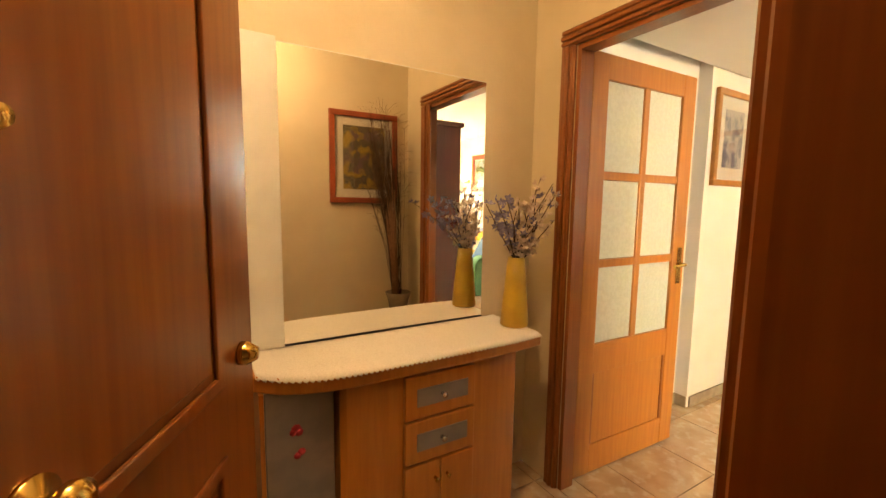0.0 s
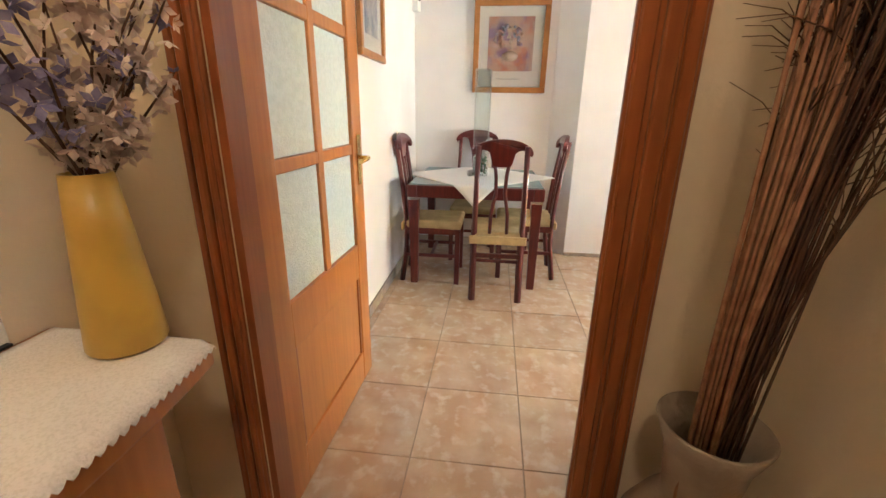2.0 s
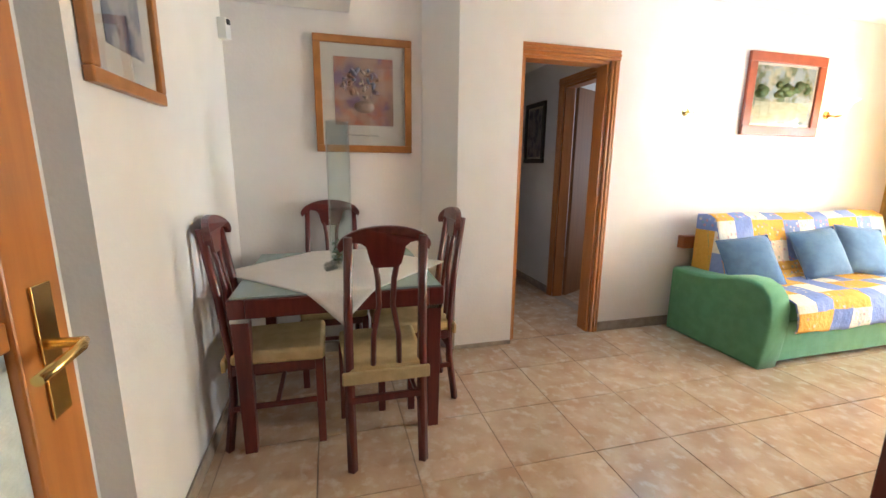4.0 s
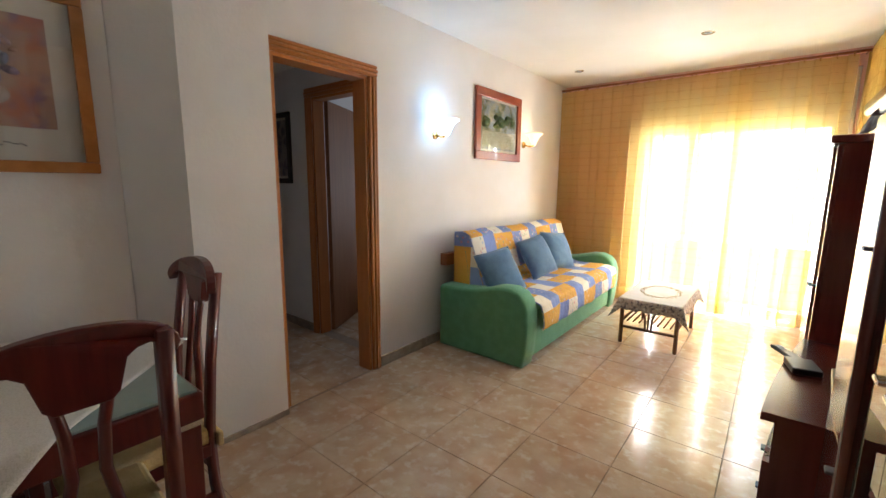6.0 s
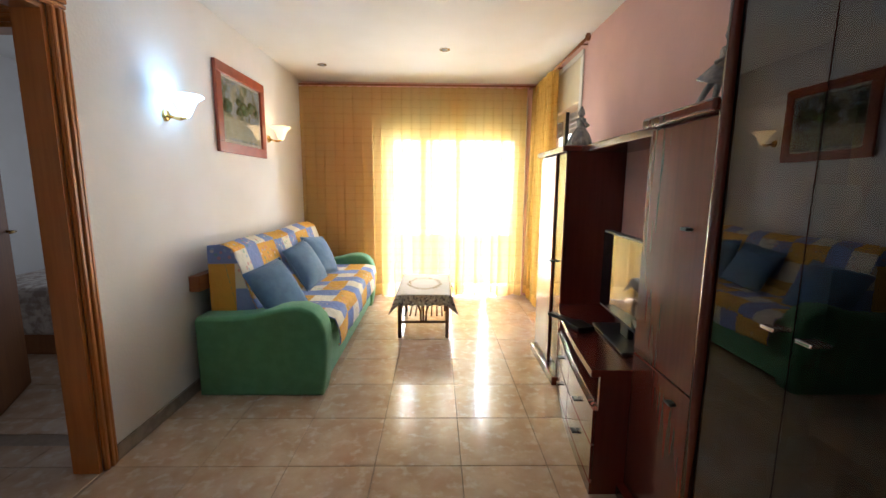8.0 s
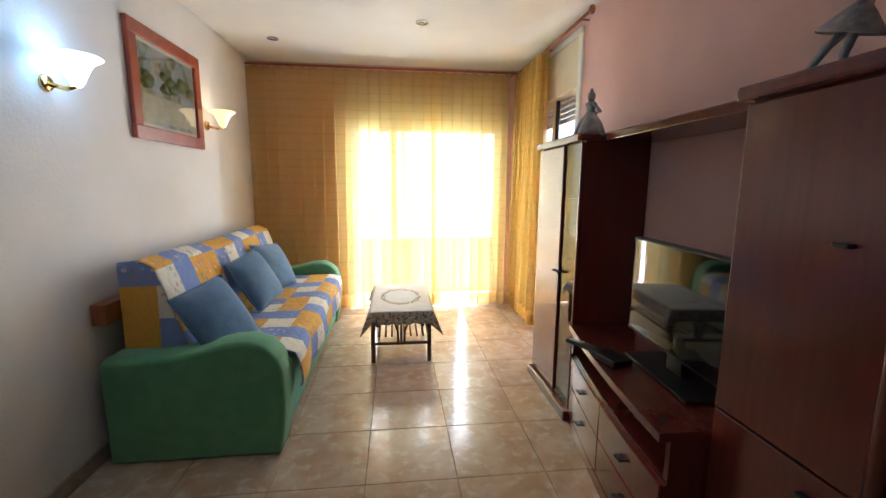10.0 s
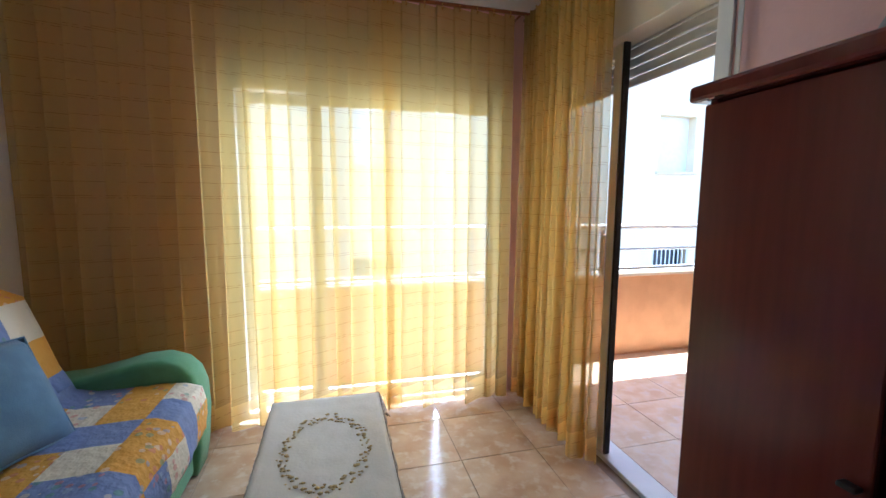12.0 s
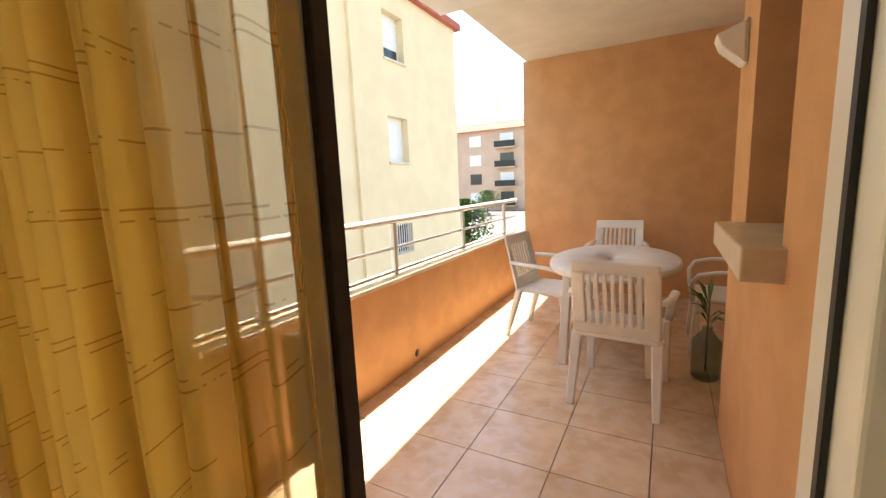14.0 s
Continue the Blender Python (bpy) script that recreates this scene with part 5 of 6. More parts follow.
def figurine(name, label, at, turn, dancing):
    """A glazed porcelain figure, one plain mesh."""
    bm = bmesh.new()
    lathe_bm([(0, 0), (0.07, 0), (0.075, 0.012), (0.06, 0.022), (0, 0.022)], 20, bm=bm, rx=1.3)
    if dancing:
        tube_bm([(-0.125, 0, 0.024), (-0.095, 0, 0.055), (-0.06, 0, 0.095), (-0.01, 0, 0.135)], 0.008, 8, bm, 1.6)
        tube_bm([(-0.03, 0.02, 0.022), (-0.025, 0.012, 0.07), (0.005, 0, 0.13)], 0.008, 8, bm, 1.6)
        skirt = lathe_bm([(0.018, 0.035), (0.034, 0.02), (0.062, -0.012), (0.078, -0.03), (0.075, -0.034), (0.05, -0.012), (0.0, 0.015)], 20, ry=0.8)
        merge(bm, moved(skirt, pose(0.0, 0, 0.145, 0, 18, 0)))
        torso = lathe_bm([(0, 0.0), (0.022, 0.005), (0.018, 0.03), (0.027, 0.062), (0.012, 0.078), (0.009, 0.09), (0, 0.09)], 14, ry=0.75)
        merge(bm, moved(torso, pose(0.006, 0, 0.15, 0, 20, 0)))
        lathe_bm([(0, -0.026), (0.015, -0.018), (0.022, 0), (0.017, 0.02), (0, 0.027)], 14, (0.044, 0, 0.255), bm)
        lathe_bm([(0, -0.012), (0.012, 0), (0, 0.014)], 10, (0.03, 0, 0.283), bm)
        tube_bm([(0.03, 0.02, 0.215), (-0.005, 0.035, 0.19), (0.01, 0.02, 0.225), (0.03, 0.012, 0.24)], 0.007, 6, bm)
        tube_bm([(0.035, -0.02, 0.215), (0.06, -0.03, 0.18), (0.03, -0.045, 0.165)], 0.007, 6, bm)
    else:
        lathe_bm([(0.0, 0.02), (0.085, 0.02), (0.08, 0.05), (0.065, 0.10), (0.03, 0.15), (0, 0.15)], 18, bm=bm, ry=0.85)
        for k in range(7):
            an = k * 0.9
            tube_bm([(0.02 * math.cos(an), 0.02 * math.sin(an), 0.14), (0.06 * math.cos(an), 0.055 * math.sin(an), 0.09), (0.092 * math.cos(an), 0.08 * math.sin(an), 0.025)], 0.014, 6, bm)
        lathe_bm([(0, 0.14), (0.03, 0.145), (0.024, 0.17), (0.034, 0.205), (0.012, 0.22), (0, 0.225)], 12, bm=bm)
        for s in (-1, 1):
            tube_bm([(s * 0.03, 0, 0.205), (s * 0.065, 0.02, 0.17), (s * 0.03, 0.045, 0.155)], 0.010, 6, bm)
        lathe_bm([(0, 0.215), (0.018, 0.222), (0.024, 0.245), (0.018, 0.268), (0, 0.275)], 12, bm=bm)
        lathe_bm([(0, 0.262), (0.013, 0.268), (0.008, 0.288), (0, 0.292)], 10, bm=bm)
    ob = part(name, bm, PORCELAIN)
    ob.matrix_world = pose(*at, 0, 0, turn)
    tagged(ob, label, "figurine")


figurine("figurine", "grey porcelain seated lady figurine on the cabinet", (1.82, -2.16, 1.591), 80, False)
figurine("figurine", "grey porcelain dancer figurine on the tall cabinet", (1.82, -0.74, 1.591), 95, True)


# ---- pictures ----
def picture(name, label, axis, plane, out, a, b, z0, z1, frame_mat, print_mat, fw=0.04, mount=0.07, extra=None):
    p = thing(name, label, "picture")

    def bx(u0, u1, c0, c1, d0, d1, bev=0.0):
        p0, p1 = sorted((plane + out * d0, plane + out * d1))
        return box_bm(u0, p0, c0, u1, p1, c1, bev) if axis == "x" else box_bm(p0, u0, c0, p1, u1, c1, bev)
    for u0, u1, c0, c1 in ((a, b, z0, z0 + fw), (a, b, z1 - fw, z1), (a, a + fw, z0 + fw, z1 - fw), (b - fw, b, z0 + fw, z1 - fw)):
        part("frame", bx(u0, u1, c0, c1, 0.001, 0.028, 0.005), frame_mat, p)
    part("mount", bx(a + fw, b - fw, z0 + fw, z1 - fw, 0.002, 0.010), MAT_BOARD, p)
    g = fw + mount
    part("print", bx(a + g, b - g, z0 + g + (0.05 if extra else 0), z1 - g, 0.0101, 0.0125), print_mat, p)
    part("glazing", bx(a + fw, b - fw, z0 + fw, z1 - fw, 0.016, 0.018), PALEGLASS, p).visible_shadow = False
    return p, bx


p, bx = picture("picture", "pastel flower print in an orange wooden frame", "y", 4.49, -1, 0.405, 1.015, 1.375, 2.075, FRAMEWOOD, PRINT_A, 0.045, 0.075, True)
sg = bmesh.new()
for i in range(9):
    u = 0.62 + i * 0.022
    tube_bm([(4.4785, u, 1.475 + 0.006 * (i % 3)), (4.4785, u + 0.02, 1.487 - 0.005 * (i % 2))], 0.0018, 4, sg)
part("signature", sg, BLACK, p)
PAINT = [material("painted " + nm, a, 0.8, second=b, scale=40, low=0.3, high=0.7) for nm, a, b in (
    ("mauve", (0.30, 0.20, 0.30), (0.40, 0.26, 0.28)), ("coral", (0.52, 0.22, 0.13), (0.50, 0.30, 0.20)),
    ("blue grey", (0.26, 0.27, 0.38), (0.38, 0.33, 0.36)), ("cream", (0.62, 0.48, 0.38), (0.56, 0.38, 0.28)))]
rr = random.Random(5)
for i in range(44):
    an, q = rr.uniform(0, 6.28), rr.random() ** 0.6
    y, z = 0.715 + 0.13 * q * math.cos(an), 1.80 + 0.085 * q * math.sin(an)
    stroke = lathe_bm([(0, 0), (rr.uniform(0.008, 0.02), 0.0), (0, 0.0006)], 9, rx=rr.uniform(0.4, 0.9), ry=rr.uniform(0.8, 1.8))
    part("painted_petal", moved(stroke, pose(4.4772 - 0.00004 * i, y, z, 0, -90) @ pose(0, 0, 0, 0, 0, rr.uniform(0, 180))), PAINT[i % 4], p)
bowl = lathe_bm([(0, 0), (0.05, 0.0), (0, 0.0006)], 14, rx=0.8, ry=1.3)
part("painted_bowl", moved(bowl, pose(4.4772, 0.71, 1.66, 0, -90)), PAINT[3], p)
picture("picture", "framed blue-grey print in an orange wooden frame", "x", 1.515, -1, 2.91, 3.39, 1.49, 2.10, FRAMEWOOD, PRINT_D, 0.04, 0.08)
p, bx = picture("picture", "lake landscape print in a wide red frame", "y", 4.37, -1, -3.06, -2.245, 1.565, 2.195, REDFRAME, PRINT_B, 0.075, 0.02)
part("painted_water", bx(-2.94, -2.36, 1.68, 1.83, 0.0127, 0.0133), material("painted lake", (0.34, 0.36, 0.24), 0.5, second=(0.48, 0.48, 0.36), scale=14, stretch=(1, 1, 6)), p)
for i in range(26):
    rr = random.Random(i + 40)
    y, z = rr.uniform(-2.93, -2.38), 1.88 + rr.uniform(0, 0.09)
    part("painted_tree", moved(lathe_bm([(0, 0), (rr.uniform(0.02, 0.04), 0), (0, 0.001)], 7, ry=1.6), pose(4.3562 - 0.00008 * i, y, z, 0, -90)), LEAF, p)
picture("picture", "sunflower still life in a brown wooden frame", "x", 0.20, 1, 0.885, 1.40, 1.345, 1.995, REDFRAME, PRINT_C, 0.04, 0.06)
picture("picture", "small dark print in a black frame", "x", -1.20, 1, 5.60, 6.03, 1.33, 1.95, DARKFRAME, PRINT_D, 0.045, 0.02)


# ---- wall lamps, sensor, spots ----
def wall_lamp(label, y, z, mat):
    w = thing("wall_lamp", label, "wall lamp", (4.37, y, z), group="wall lamps by the red picture")
    prof = [(0.02, -0.05), (0.035, -0.03), (0.05, 0.0), (0.075, 0.04), (0.12, 0.065), (0.115, 0.07), (0.07, 0.048), (0.042, 0.0), (0.02, -0.035)]
    part("shade", lathe_bm(prof, 28, (-0.12, 0, 0.06), rx=0.8, ry=0.85), mat, w, "lit frosted glass shade")
    part("arm", tube_bm([(-0.002, 0, 0.02), (-0.08, 0, 0.0), (-0.12, 0, 0.012)], 0.010, 8), BRASS, w)
    part("back_plate", moved(lathe_bm([(0, 0), (0.035, 0), (0.03, 0.012), (0, 0.014)], 16), pose(-0.001, 0, 0.02, 0, -90)), BRASS, w)


wall_lamp("frosted glass uplighter wall lamp glowing cool blue-white", -1.70, 1.70, COOL)
wall_lamp("frosted glass uplighter wall lamp glowing warm yellow", -3.17, 1.73, WARM)
se = thing("motion_detector", "white alarm sensor in the wall corner", "sensor", (4.40, 1.50, 1.98))
part("body", prism_bm([(-0.02, 0.012), (0.03, 0.012), (0.03, -0.02), (0.01, -0.05), (-0.02, -0.03)], 0, 0.11, "z", 0.004), WHITEPAINT, se)
part("lens", box_bm(-0.015, -0.052, 0.075, 0.018, -0.03, 0.105, 0.008), BLACK, se)
for x, y in ((3.95, -3.54), (2.75, -3.04)):
    sp = thing("ceiling_spot", "recessed chrome ceiling spotlight", "ceiling light", (x, y, H), group="recessed ceiling spots")
    part("ring", lathe_bm([(0.028, -0.004), (0.045, -0.006), (0.048, 0.0), (0.03, 0.0)], 20), CHROME, sp)
    part("bulb", lathe_bm([(0, -0.012), (0.018, -0.010), (0.028, -0.002), (0, -0.001)], 16), PORCELAIN, sp)


# ---- dining corner ----
def dining_chair(label, m):
    c = new("dining_chair")
    c.matrix_world = m
    tagged(c, label, "chair", "chairs round the dining table")
    for s in (-1, 1):
        pts = [(-0.035, s * 0.155, 0), (0.0, s * 0.155, 0.25), (0.005, s * 0.155, 0.45), (-0.02, s * 0.152, 0.72), (-0.065, s * 0.145, 1.03)]
        part("back_leg", tube_bm(pts, 0.019, 4, flat=1.15), CHAIRWOOD, c)
        part("front_leg", box_bm(0.36, s * 0.175 - 0.018, 0, 0.396, s * 0.175 + 0.018, 0.42, 0.005), CHAIRWOOD, c)
        part("stretcher", box_bm(0.0, s * 0.165 - 0.008, 0.20, 0.37, s * 0.165 + 0.008, 0.225, 0.003), CHAIRWOOD, c)
        part("slat", tube_bm([(-0.002, s * 0.055, 0.47), (-0.012, s * 0.052, 0.60), (-0.022, s * 0.028, 0.74), (-0.038, s * 0.032, 0.85), (-0.055, s * 0.048, 0.95)], 0.012, 6), CHAIRWOOD, c)
        part("side_rail", box_bm(0.01, s * 0.165 - 0.012, 0.375, 0.37, s * 0.165 + 0.012, 0.42, 0.003), CHAIRWOOD, c)
    part("stretcher", box_bm(0.175, -0.16, 0.20, 0.195, 0.16, 0.222, 0.003), CHAIRWOOD, c)
    part("stretcher", box_bm(-0.01, -0.15, 0.30, 0.008, 0.15, 0.33, 0.003), CHAIRWOOD, c)
    part("front_rail", box_bm(0.368, -0.16, 0.375, 0.388, 0.16, 0.42, 0.003), CHAIRWOOD, c)
    top = arc(0, 0.985, 0.185, 0, 180, 14, 0.085) + [(-0.175, 0.965)] + arc(-0.115, 0.955, 0.05, 150, 40, 4) + [(-0.06, 0.92), (-0.045, 0.905), (0.045, 0.905), (0.06, 0.92)] + arc(0.115, 0.955, 0.05, 140, 30, 4) + [(0.175, 0.965)]
    tb = prism_bm(top, -0.075, -0.045, "x", 0.004)
    for v in tb.verts:
        v.co.x += 0.9 * (v.co.y ** 2) - 0.06 * (v.co.z - 0.97)
    part("crest_rail", tb, CHAIRWOOD, c)
    seat = box_bm(-0.01, -0.19, 0.415, 0.405, 0.19, 0.475, 0.022, segments=3)
    for v in seat.verts:
        if v.co.z > 0.45:
            v.co.z += 0.012 * (1 - ((v.co.x - 0.2) / 0.22) ** 2)
        v.co.y *= 0.90 + 0.25 * v.co.x
    st_ = part("seat", seat, SEATCLOTH, c, "beige cloth seat cover")
    part("skirt", box_bm(-0.032, -0.185, 0.40, -0.012, 0.185, 0.455, 0.006), SEATCLOTH, st_)


dining_chair("reddish wooden dining chair seen from behind, beige seat", pose(3.285, 0.745, 0))
dining_chair("reddish wooden dining chair standing by the white wall", pose(3.68, 1.405, 0, 0, 0, -90))
dining_chair("reddish wooden dining chair below the flower picture", pose(4.40, 0.95, 0, 0, 0, 180))
dining_chair("reddish wooden dining chair next to the pillar", pose(3.86, 0.345, 0, 0, 0, 90))

dt = thing("dining_table", "square reddish wooden dining table with glass top", "table")
X0, X1, Y0, Y1 = 3.46, 4.38, 0.445, 1.385
for x in (X0 + 0.045, X1 - 0.045):
    for y in (Y0 + 0.045, Y1 - 0.045):
        lg = box_bm(-0.036, -0.036, 0, 0.036, 0.036, 0.65, 0.004)
        for v in lg.verts:
            f = 0.72 + 0.28 * v.co.z / 0.65
            v.co = Vector((x + v.co.x * f, y + v.co.y * f, v.co.z))
        g = part("leg", lg, CHAIRWOOD, dt)
        part("collar", box_bm(x - 0.038, y - 0.038, 0.632, x + 0.038, y + 0.038, 0.65), CHROME, g)
for x0, y0, x1, y1 in ((X0, Y0, X1, Y0 + 0.07), (X0, Y1 - 0.07, X1, Y1), (X0, Y0 + 0.07, X0 + 0.07, Y1 - 0.07), (X1 - 0.07, Y0 + 0.07, X1, Y1 - 0.07)):
    part("apron", box_bm(x0, y0, 0.65, x1, y1, 0.735, 0.006), CHAIRWOOD, dt)
part("glass_top", box_bm(X0 + 0.012, Y0 + 0.012, 0.7355, X1 - 0.012, Y1 - 0.012, 0.745, 0.002), GREENGLASS, dt, "pale green frosted glass top")


def table_runner():
    t = thing("lace_tablecloth", "cream cloth laid diagonally with a lace point", "tablecloth")
    bm = bmesh.new()
    n, cx, cy, R = 40, 3.92, 0.915, 0.60
    grid = []
    for i in range(n + 1):
        row = []
        for j in range(n + 1):
            u, v = 2 * i / n - 1, 2 * j / n - 1
            x, y = cx + R * (u - v) / 2 * 1.02, cy + R * (u + v) / 2
            over = max(0, X0 - x)
            z = 0.7485
            if over > 0:
                z -= over * 1.0 - 0.002
                x = X0 - 0.006 - 0.12 * over
            far_ = max(0, x - X1)
            if far_ > 0:
                z -= far_
                x = X1 + 0.006
            z += 0.0015 * noise.noise((u * 5, v * 5, 1))
            row.append(bm.verts.new((x, y, z)))
        grid.append(row)
    for i in range(n):
        for j in range(n):
            bm.faces.new((grid[i][j], grid[i + 1][j], grid[i + 1][j + 1], grid[i][j + 1])).smooth = True
    ob = part("fabric", bm, LACE, t)
    ob.modifiers.new("thickness", "SOLIDIFY").thickness = 0.002


table_runner()
vz = thing("glass_vase", "tall clear glass cylinder vase with green pebbles", "vase", (3.90, 0.90, 0.751))
part("cylinder", lathe_bm([(0, 0.002), (0.06, 0.002), (0.06, 0.76), (0.056, 0.76), (0.056, 0.012), (0, 0.012)], 32), glass_material("vase glass", (0.97, 1.0, 0.99), clear=0.97), vz)
pb = bmesh.new()
rnd = random.Random(21)
for i in range(90):
    an, r = rnd.uniform(0, 6.28), 0.046 * rnd.random() ** 0.5
    lathe_bm([(0, -0.008), (0.009, -0.004), (0.011, 0.002), (0.006, 0.008), (0, 0.009)], 6, (r * math.cos(an), r * math.sin(an), 0.022 + rnd.uniform(0, 0.12)), pb)
part("pebbles", pb, material("green glass pebbles", (0.05, 0.16, 0.09), 0.15, second=(0.25, 0.20, 0.10), scale=60, low=0.5, high=0.6), vz)
gl = thing("drinking_glass", "small clear glass lying on the tablecloth", "glass", (3.78, 0.98, 0.753))
part("body", moved(lathe_bm([(0, 0), (0.024, 0), (0.03, 0.09), (0.028, 0.09), (0.022, 0.004), (0, 0.004)], 20), pose(0, 0, 0.03, 90, 0, 40)), PALEGLASS, gl)

# ---- hall ----
def console():
    c = thing("hall_console", "orange wooden hall console with curved top and drawers", "console")
    BK = 1.62

    def front(grow, x0, x1, drop):
        pts = []
        for k in range(17):
            f = k / 16
            x = x0 + (x1 - x0) * f
            pts.append((x, 1.27 - grow + drop * (abs(2 * f - 1) ** 5) * (1 if f < 0.5 else 0.15)))
        return pts
    part("worktop", prism_bm([(1.27, BK), (0.19, BK)] + front(0.0, 0.19, 1.27, 0.12), 0.772, 0.825, "z", 0.008), OAK, c)
    part("body", prism_bm([(1.17, BK), (0.44, BK)] + [(0.44, 1.33)] + front(-0.04, 0.46, 1.16, 0.01), 0.0, 0.772, "z"), OAK, c)
    part("side_glass", box_bm(0.22, 1.36, 0.05, 0.43, 1.375, 0.771, 0.002), GREYGLASS, c, "frosted grey glass panel")
    part("side_panel", box_bm(0.205, 1.36, 0.0, 0.218, BK, 0.772), OAK, c)
    part("shelf", box_bm(0.218, 1.38, 0.03, 0.438, BK, 0.05), OAK, c)
    for z0, z1 in ((0.60, 0.755), (0.435, 0.59)):
        d = part("drawer", box_bm(0.655, 1.288, z0, 0.945, 1.309, z1, 0.004), OAK, c)
        part("pane", box_bm(0.70, 1.284, z0 + 0.045, 0.91, 1.2878, z1 - 0.045), GREYGLASS, d, "small grey glass inset")
        k = lathe_bm([(0, 0), (0.008, 0), (0.006, 0.012), (0.011, 0.02), (0, 0.024)], 12)
        part("knob", moved(k, pose(0.80, 1.284, (z0 + z1) / 2, 90)), CHROME, d)
    for x0, x1, kx in ((0.655, 0.798, 0.775), (0.802, 0.945, 0.825)):
        d = part("door", box_bm(x0, 1.288, 0.05, x1, 1.309, 0.425, 0.004), OAK, c)
        k = lathe_bm([(0, 0), (0.006, 0), (0.005, 0.012), (0.009, 0.018), (0, 0.022)], 12)
        part("knob", moved(k, pose(kx, 1.288, 0.36, 90)), BRASS, d)
    for i, (x, z, r) in enumerate(((0.31, 0.64, 0.016), (0.318, 0.628, 0.014), (0.302, 0.63, 0.013), (0.325, 0.56, 0.013), (0.312, 0.55, 0.012))):
        part("red_flower", moved(lathe_bm([(0, 0), (r, 0.001), (0, 0.003)], 7), pose(x, 1.3598, z, 90)), RED, c)


console()


def doily():
    t = thing("lace_runner", "white crocheted lace runner on the console", "table runner")
    bm = bmesh.new()
    nx, ny = 180, 16
    grid = []
    for i in range(nx + 1):
        f = i / nx
        x = 0.20 + 1.065 * f
        yf = 1.27 + 0.12 * (abs(2 * f - 1) ** 5) * (1 if f < 0.5 else 0.15)
        row = []
        for j in range(ny + 1):
            g = j / ny
            y = 1.60 + (yf - 0.008 - 1.60) * g
            z = 0.829 + 0.0012 * noise.noise((x * 30, y * 30, 0))
            if j == ny:
                z -= 0.010 + 0.005 * math.sin(i * 2.1)
                y -= 0.006
            row.append(bm.verts.new((x, y, z)))
        grid.append(row)
    for i in range(nx):
        for j in range(ny):
            bm.faces.new((grid[i][j], grid[i + 1][j], grid[i + 1][j + 1], grid[i][j + 1])).smooth = True
    ob = part("fabric", bm, LACE, t)
    ob.modifiers.new("thickness", "SOLIDIFY").thickness = 0.002


doily()
mr = thing("wall_mirror", "large frameless wall mirror with a white edge panel", "mirror")
part("glass", box_bm(0.325, 1.612, 0.830, 1.20, 1.618, 1.885), MIRROR, mr, "silvered mirror glass")
part("side_panel", box_bm(0.20, 1.604, 0.80, 0.322, 1.624, 1.90, 0.003), WHITEPAINT, mr, "white panel")
part("back_board", box_bm(0.322, 1.6185, 0.80, 1.205, 1.6245, 1.89), WHITEPAINT, mr)
# black strip standing in for the shade in the gap below the mirror
part("gap_shade", box_bm(0.325, 1.606, 0.828, 1.20, 1.6118, 0.8325), GASKET, mr, "dark strip for the shaded gap")


def blossom_branch(bm_stem, bm_flower, bm_violet, base, tip, rnd, dark):
    a, c = Vector(base), Vector(tip)
    mid = a.lerp(c, 0.5) + Vector((rnd.uniform(-0.03, 0.03), rnd.uniform(-0.03, 0.03), 0.02))
    pts = [a, a.lerp(mid, 0.6), mid, mid.lerp(c, 0.6), c]
    tube_bm(pts, 0.0028, 5, bm_stem, 0.5)
    for k in range(16):
        f = rnd.uniform(0.25, 1.0)
        p = (a.lerp(mid, f * 2) if f < 0.5 else mid.lerp(c, f * 2 - 1)) + Vector((rnd.gauss(0, 0.013), rnd.gauss(0, 0.013), rnd.gauss(0, 0.01)))
        tgt = bm_violet if (dark or rnd.random() < 0.12) else bm_flower
        size = rnd.uniform(0.012, 0.024)
        axis_ = Vector((rnd.gauss(0, 1), rnd.gauss(0, 1), rnd.gauss(0, 1))).normalized()
        s = axis_.orthogonal().normalized()
        u = axis_.cross(s)
        centre = tgt.verts.new(p)
        for q in range(5):
            an = q * 1.2566
            d0 = s * math.cos(an) + u * math.sin(an)
            d1 = s * math.cos(an + 0.55) + u * math.sin(an + 0.55)
            d2 = s * math.cos(an - 0.55) + u * math.sin(an - 0.55)
            v0 = tgt.verts.new(p + d1 * size * 0.6 + axis_ * size * 0.25)
            v1 = tgt.verts.new(p + d0 * size + axis_ * size * 0.45)
            v2 = tgt.verts.new(p + d2 * size * 0.6 + axis_ * size * 0.25)
            tgt.faces.new((centre, v2, v1, v0))


yv = thing("flower_vase", "tall tapering ochre ceramic vase on the runner", "vase", (1.235, 1.415, 0.833))
part("body", lathe_bm([(0, 0), (0.058, 0), (0.061, 0.006), (0.055, 0.08), (0.044, 0.20), (0.035, 0.295), (0.031, 0.295), (0.038, 0.20), (0.045, 0.1), (0, 0.02)], 32), YELLOWPOT, yv)
fl = thing("dried_flowers", "cream and violet artificial blossom branches in vase", "flowers", (1.235, 1.415, 1.12))
rnd = random.Random(6)
b1, b2, b3 = bmesh.new(), bmesh.new(), bmesh.new()
for i in range(15):
    blossom_branch(b1, b2, b3, (rnd.uniform(-0.012, 0.012), rnd.uniform(-0.012, 0.012), -0.02), (rnd.uniform(-0.03, 0.13), rnd.uniform(-0.13, 0.04), rnd.uniform(0.16, 0.36)), rnd, False)
for i in range(3):
    blossom_branch(b1, b2, b3, (0, 0, -0.02), (-0.10 - 0.07 * i, -0.04 - 0.03 * i, 0.27 - 0.02 * i), rnd, True)
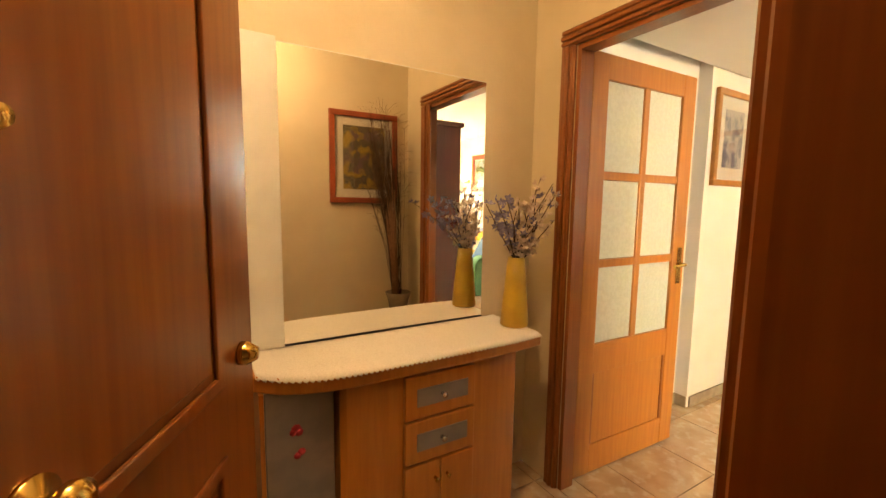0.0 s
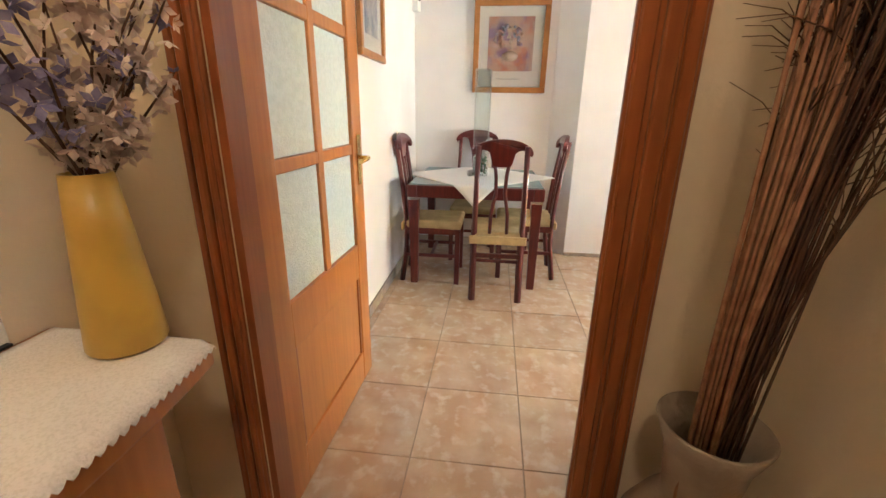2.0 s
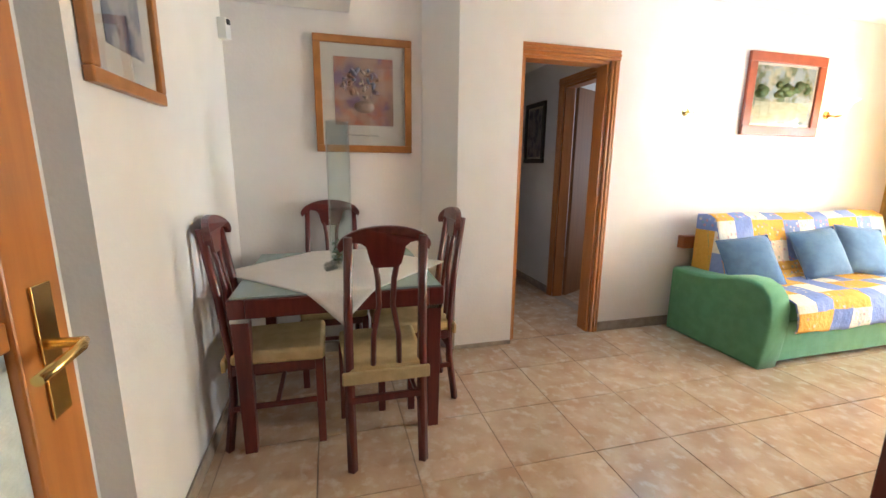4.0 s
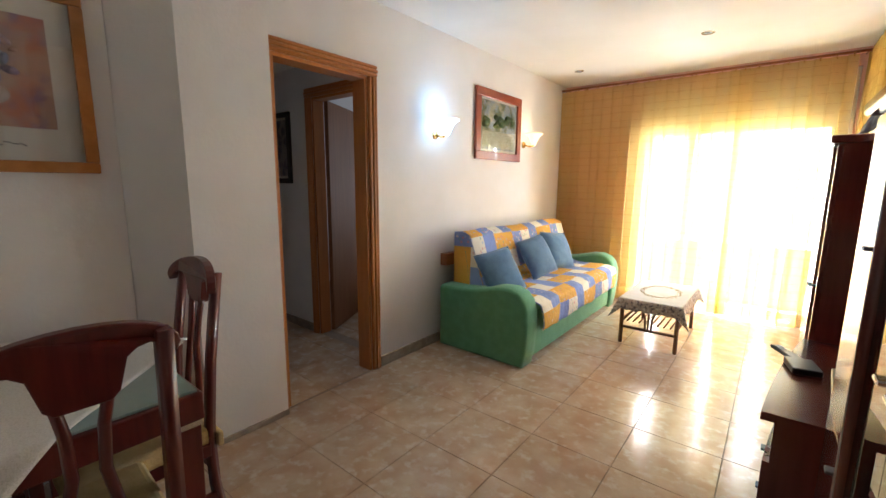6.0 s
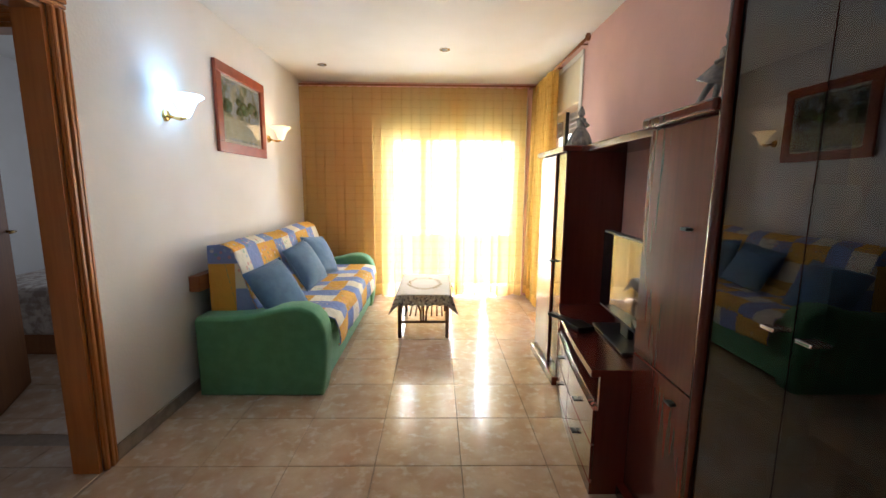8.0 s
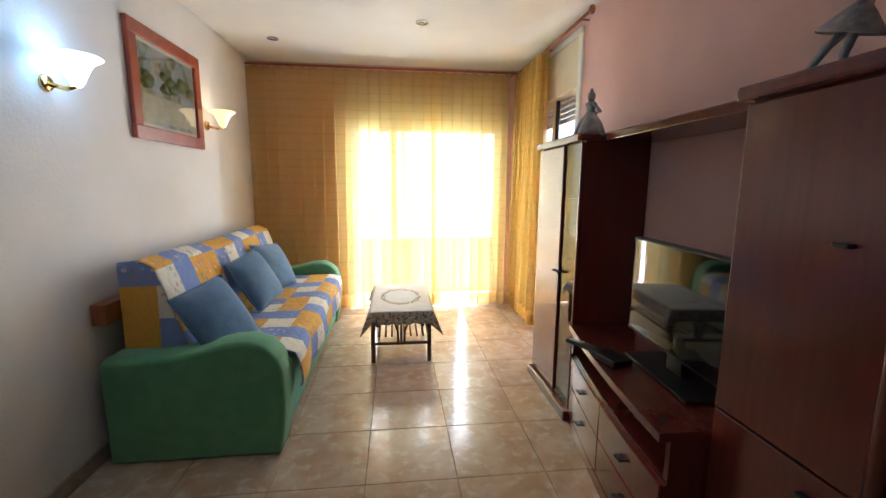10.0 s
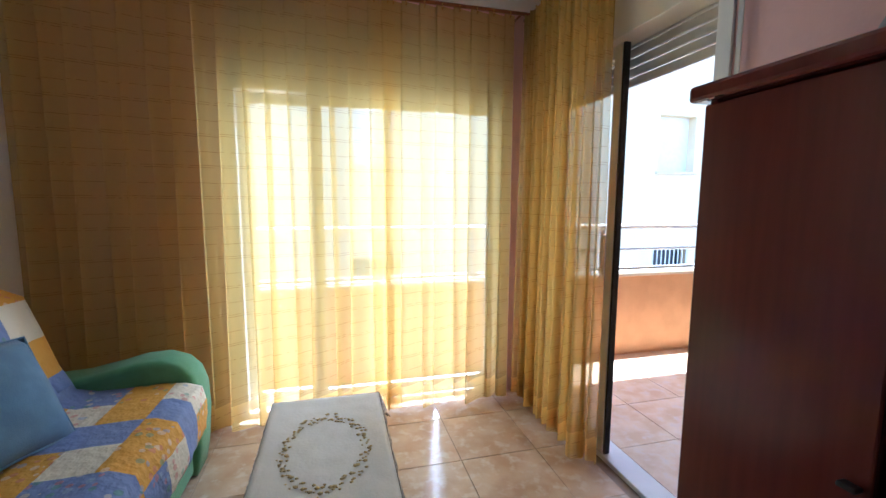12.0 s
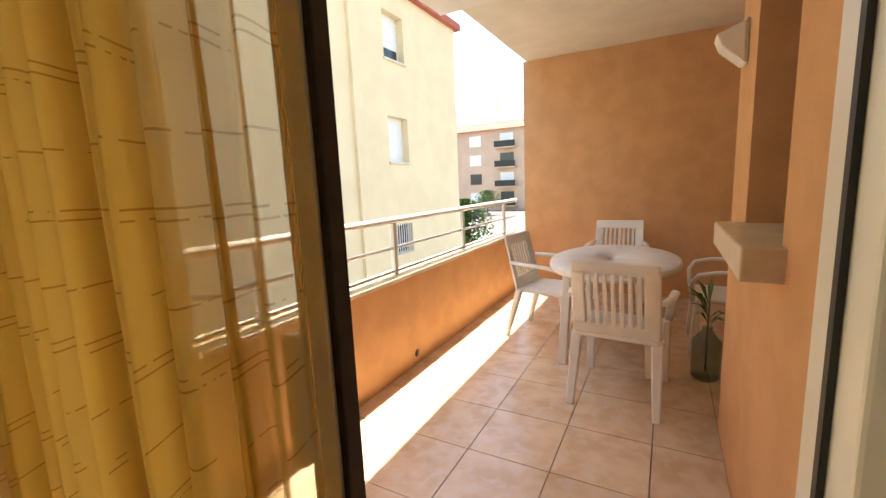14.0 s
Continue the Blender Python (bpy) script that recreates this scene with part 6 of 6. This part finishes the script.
for i in range(7):
    blossom_branch(b1, b2, b3, (0, 0, -0.01), (rnd.uniform(-0.06, 0.08), rnd.uniform(-0.10, 0.02), rnd.uniform(0.06, 0.13)), rnd, False)
part("stems", b1, STEM, fl)
part("cream_blossoms", b2, BLOSSOM, fl, "cream silk blossoms")
part("violet_blossoms", b3, VIOLET, fl, "violet silk blossoms")

fv = thing("floor_vase", "large grey-brown stoneware floor vase", "vase", (1.345, 0.365, 0))
part("body", lathe_bm([(0, 0), (0.085, 0), (0.10, 0.02), (0.128, 0.16), (0.142, 0.30), (0.13, 0.40), (0.095, 0.47), (0.066, 0.51), (0.064, 0.53), (0.074, 0.62), (0.097, 0.685), (0.091, 0.688), (0.066, 0.62), (0.056, 0.53), (0.05, 0.45), (0, 0.40)], 40), CLAY, fv)
bn = bmesh.new()
tube_bm([(0.142 * math.cos(a * 0.2618), 0.142 * math.sin(a * 0.2618), 0.31 + 0.012 * math.sin(a * 1.5)) for a in range(25)], 0.006, 6, bn)
part("relief_band", bn, BLACK, fv, "dark relief band")
pg = thing("dried_grasses", "tall dry brown grasses and twigs in the vase", "dried plants", (1.345, 0.365, 0.45))
rnd = random.Random(17)
b1, b2 = bmesh.new(), bmesh.new()
for i in range(80):
    an = rnd.uniform(0, 6.28)
    r = rnd.uniform(0.02, 0.13)
    top = Vector((-0.10 + r * math.cos(an) * 1.1, 0.0 + r * math.sin(an) * 0.7, rnd.uniform(0.95, 1.55)))
    top.y = max(top.y, -0.12)
    base = Vector((rnd.uniform(-0.03, 0.03), rnd.uniform(-0.03, 0.03), 0.02))
    mid = base.lerp(top, 0.55) + Vector((0.02, 0.0, 0.03))
    tube_bm([base, base.lerp(mid, 0.5), mid, mid.lerp(top, 0.6), top], rnd.uniform(0.0012, 0.0030), 4, b1, 0.5)
    if i % 4 != 3:
        for k in range(22):
            p = mid.lerp(top, rnd.uniform(0.1, 1.05))
            q = p + Vector((rnd.gauss(0, 0.05), rnd.gauss(0, 0.035), rnd.uniform(0.0, 0.10)))
            q.y = max(q.y, -0.13)
            tube_bm([p, p.lerp(q, 0.5) + Vector((0, 0, 0.012)), q], 0.0012, 3, b2, 0.4)
part("stem_bundle", b1, STEM, pg)
part("plume", b2, DRYGRASS, pg, "feathery dry plumes")
straw = bmesh.new()
for i in range(26):
    an, r = rnd.uniform(0, 6.28), 0.022 * rnd.random() ** 0.5
    dx, dy = r * math.cos(an), r * math.sin(an)
    tube_bm([(-0.025 + dx, 0.03 + dy, 0.0), (-0.05 + dx * 1.1, 0.045 + dy * 1.1, 0.45), (-0.085 + dx * 1.7, 0.05 + dy * 1.7, rnd.uniform(0.8, 1.05))], 0.0045, 5, straw, 0.6)
part("straw", straw, material("pale reddish straw", (0.30, 0.15, 0.07), 0.7, second=(0.22, 0.10, 0.045), scale=40), pg, "bundle of pale reddish straw stalks")

# ---- bedroom glimpse ----
bd = thing("bed", "low bed with a grey-brown patterned cover", "bed")
part("base", box_bm(4.75, -3.6, 0.0, 6.6, -2.35, 0.30, 0.02), BROWN, bd)
part("mattress", box_bm(4.74, -3.61, 0.30, 6.6, -2.34, 0.52, 0.05, segments=3), BEDCLOTH, bd)
part("cover", box_bm(4.725, -3.63, 0.16, 6.4, -2.325, 0.545, 0.05, segments=3), BEDCLOTH, bd)


# ---- floor tiles ----
def tiles(parent, x_at, y_at, size, regions, mat, gap=0.0016):
    shared = {}
    made = 0
    for i in range(-20, 20):
        for j in range(-20, 20):
            for x0, y0, x1, y1 in regions:
                a0, a1 = max(x0, x_at + i * size), min(x1, x_at + (i + 1) * size)
                c0, c1 = max(y0, y_at + j * size), min(y1, y_at + (j + 1) * size)
                if a1 - a0 < 0.02 or c1 - c0 < 0.02:
                    continue
                key = (round(a1 - a0, 3), round(c1 - c0, 3))
                if key not in shared:
                    w2, d2 = (a1 - a0) / 2 - gap, (c1 - c0) / 2 - gap
                    bm = bmesh.new()
                    lo = [bm.verts.new((sx * w2, sy * d2, -0.004)) for sx, sy in ((-1, -1), (1, -1), (1, 1), (-1, 1))]
                    up = [bm.verts.new((sx * (w2 - 0.0012), sy * (d2 - 0.0012), 0)) for sx, sy in ((-1, -1), (1, -1), (1, 1), (-1, 1))]
                    bm.faces.new(up)
                    for k in range(4):
                        bm.faces.new((lo[k], lo[(k + 1) % 4], up[(k + 1) % 4], up[k]))
                    data = bpy.data.meshes.new("tile")
                    bm.to_mesh(data)
                    bm.free()
                    data.materials.append(mat)
                    shared[key] = data
                t = new("tile", shared[key])
                t.location = ((a0 + a1) / 2, (c0 + c1) / 2, 0)
                t.parent = parent
                made += 1
    return made


tiles(floor, 2.275, 1.047, 0.416, [(1.62, -4.22, 4.37, 1.60), (-0.6, 0.2, 1.5, 1.625), (1.5, 0.2, 1.62, 1.625), (4.37, -1.2, 6.88, -0.2), (4.37, -0.3, 4.49, 1.515), (4.5, -4.3, 6.88, -1.3)], TILE)
tiles(bal, 0.21, -3.42, 0.416, [(-3.15, -4.62, 1.418, -2.7), (-3.15, -2.7, -0.5, -2.0)], BTILE)
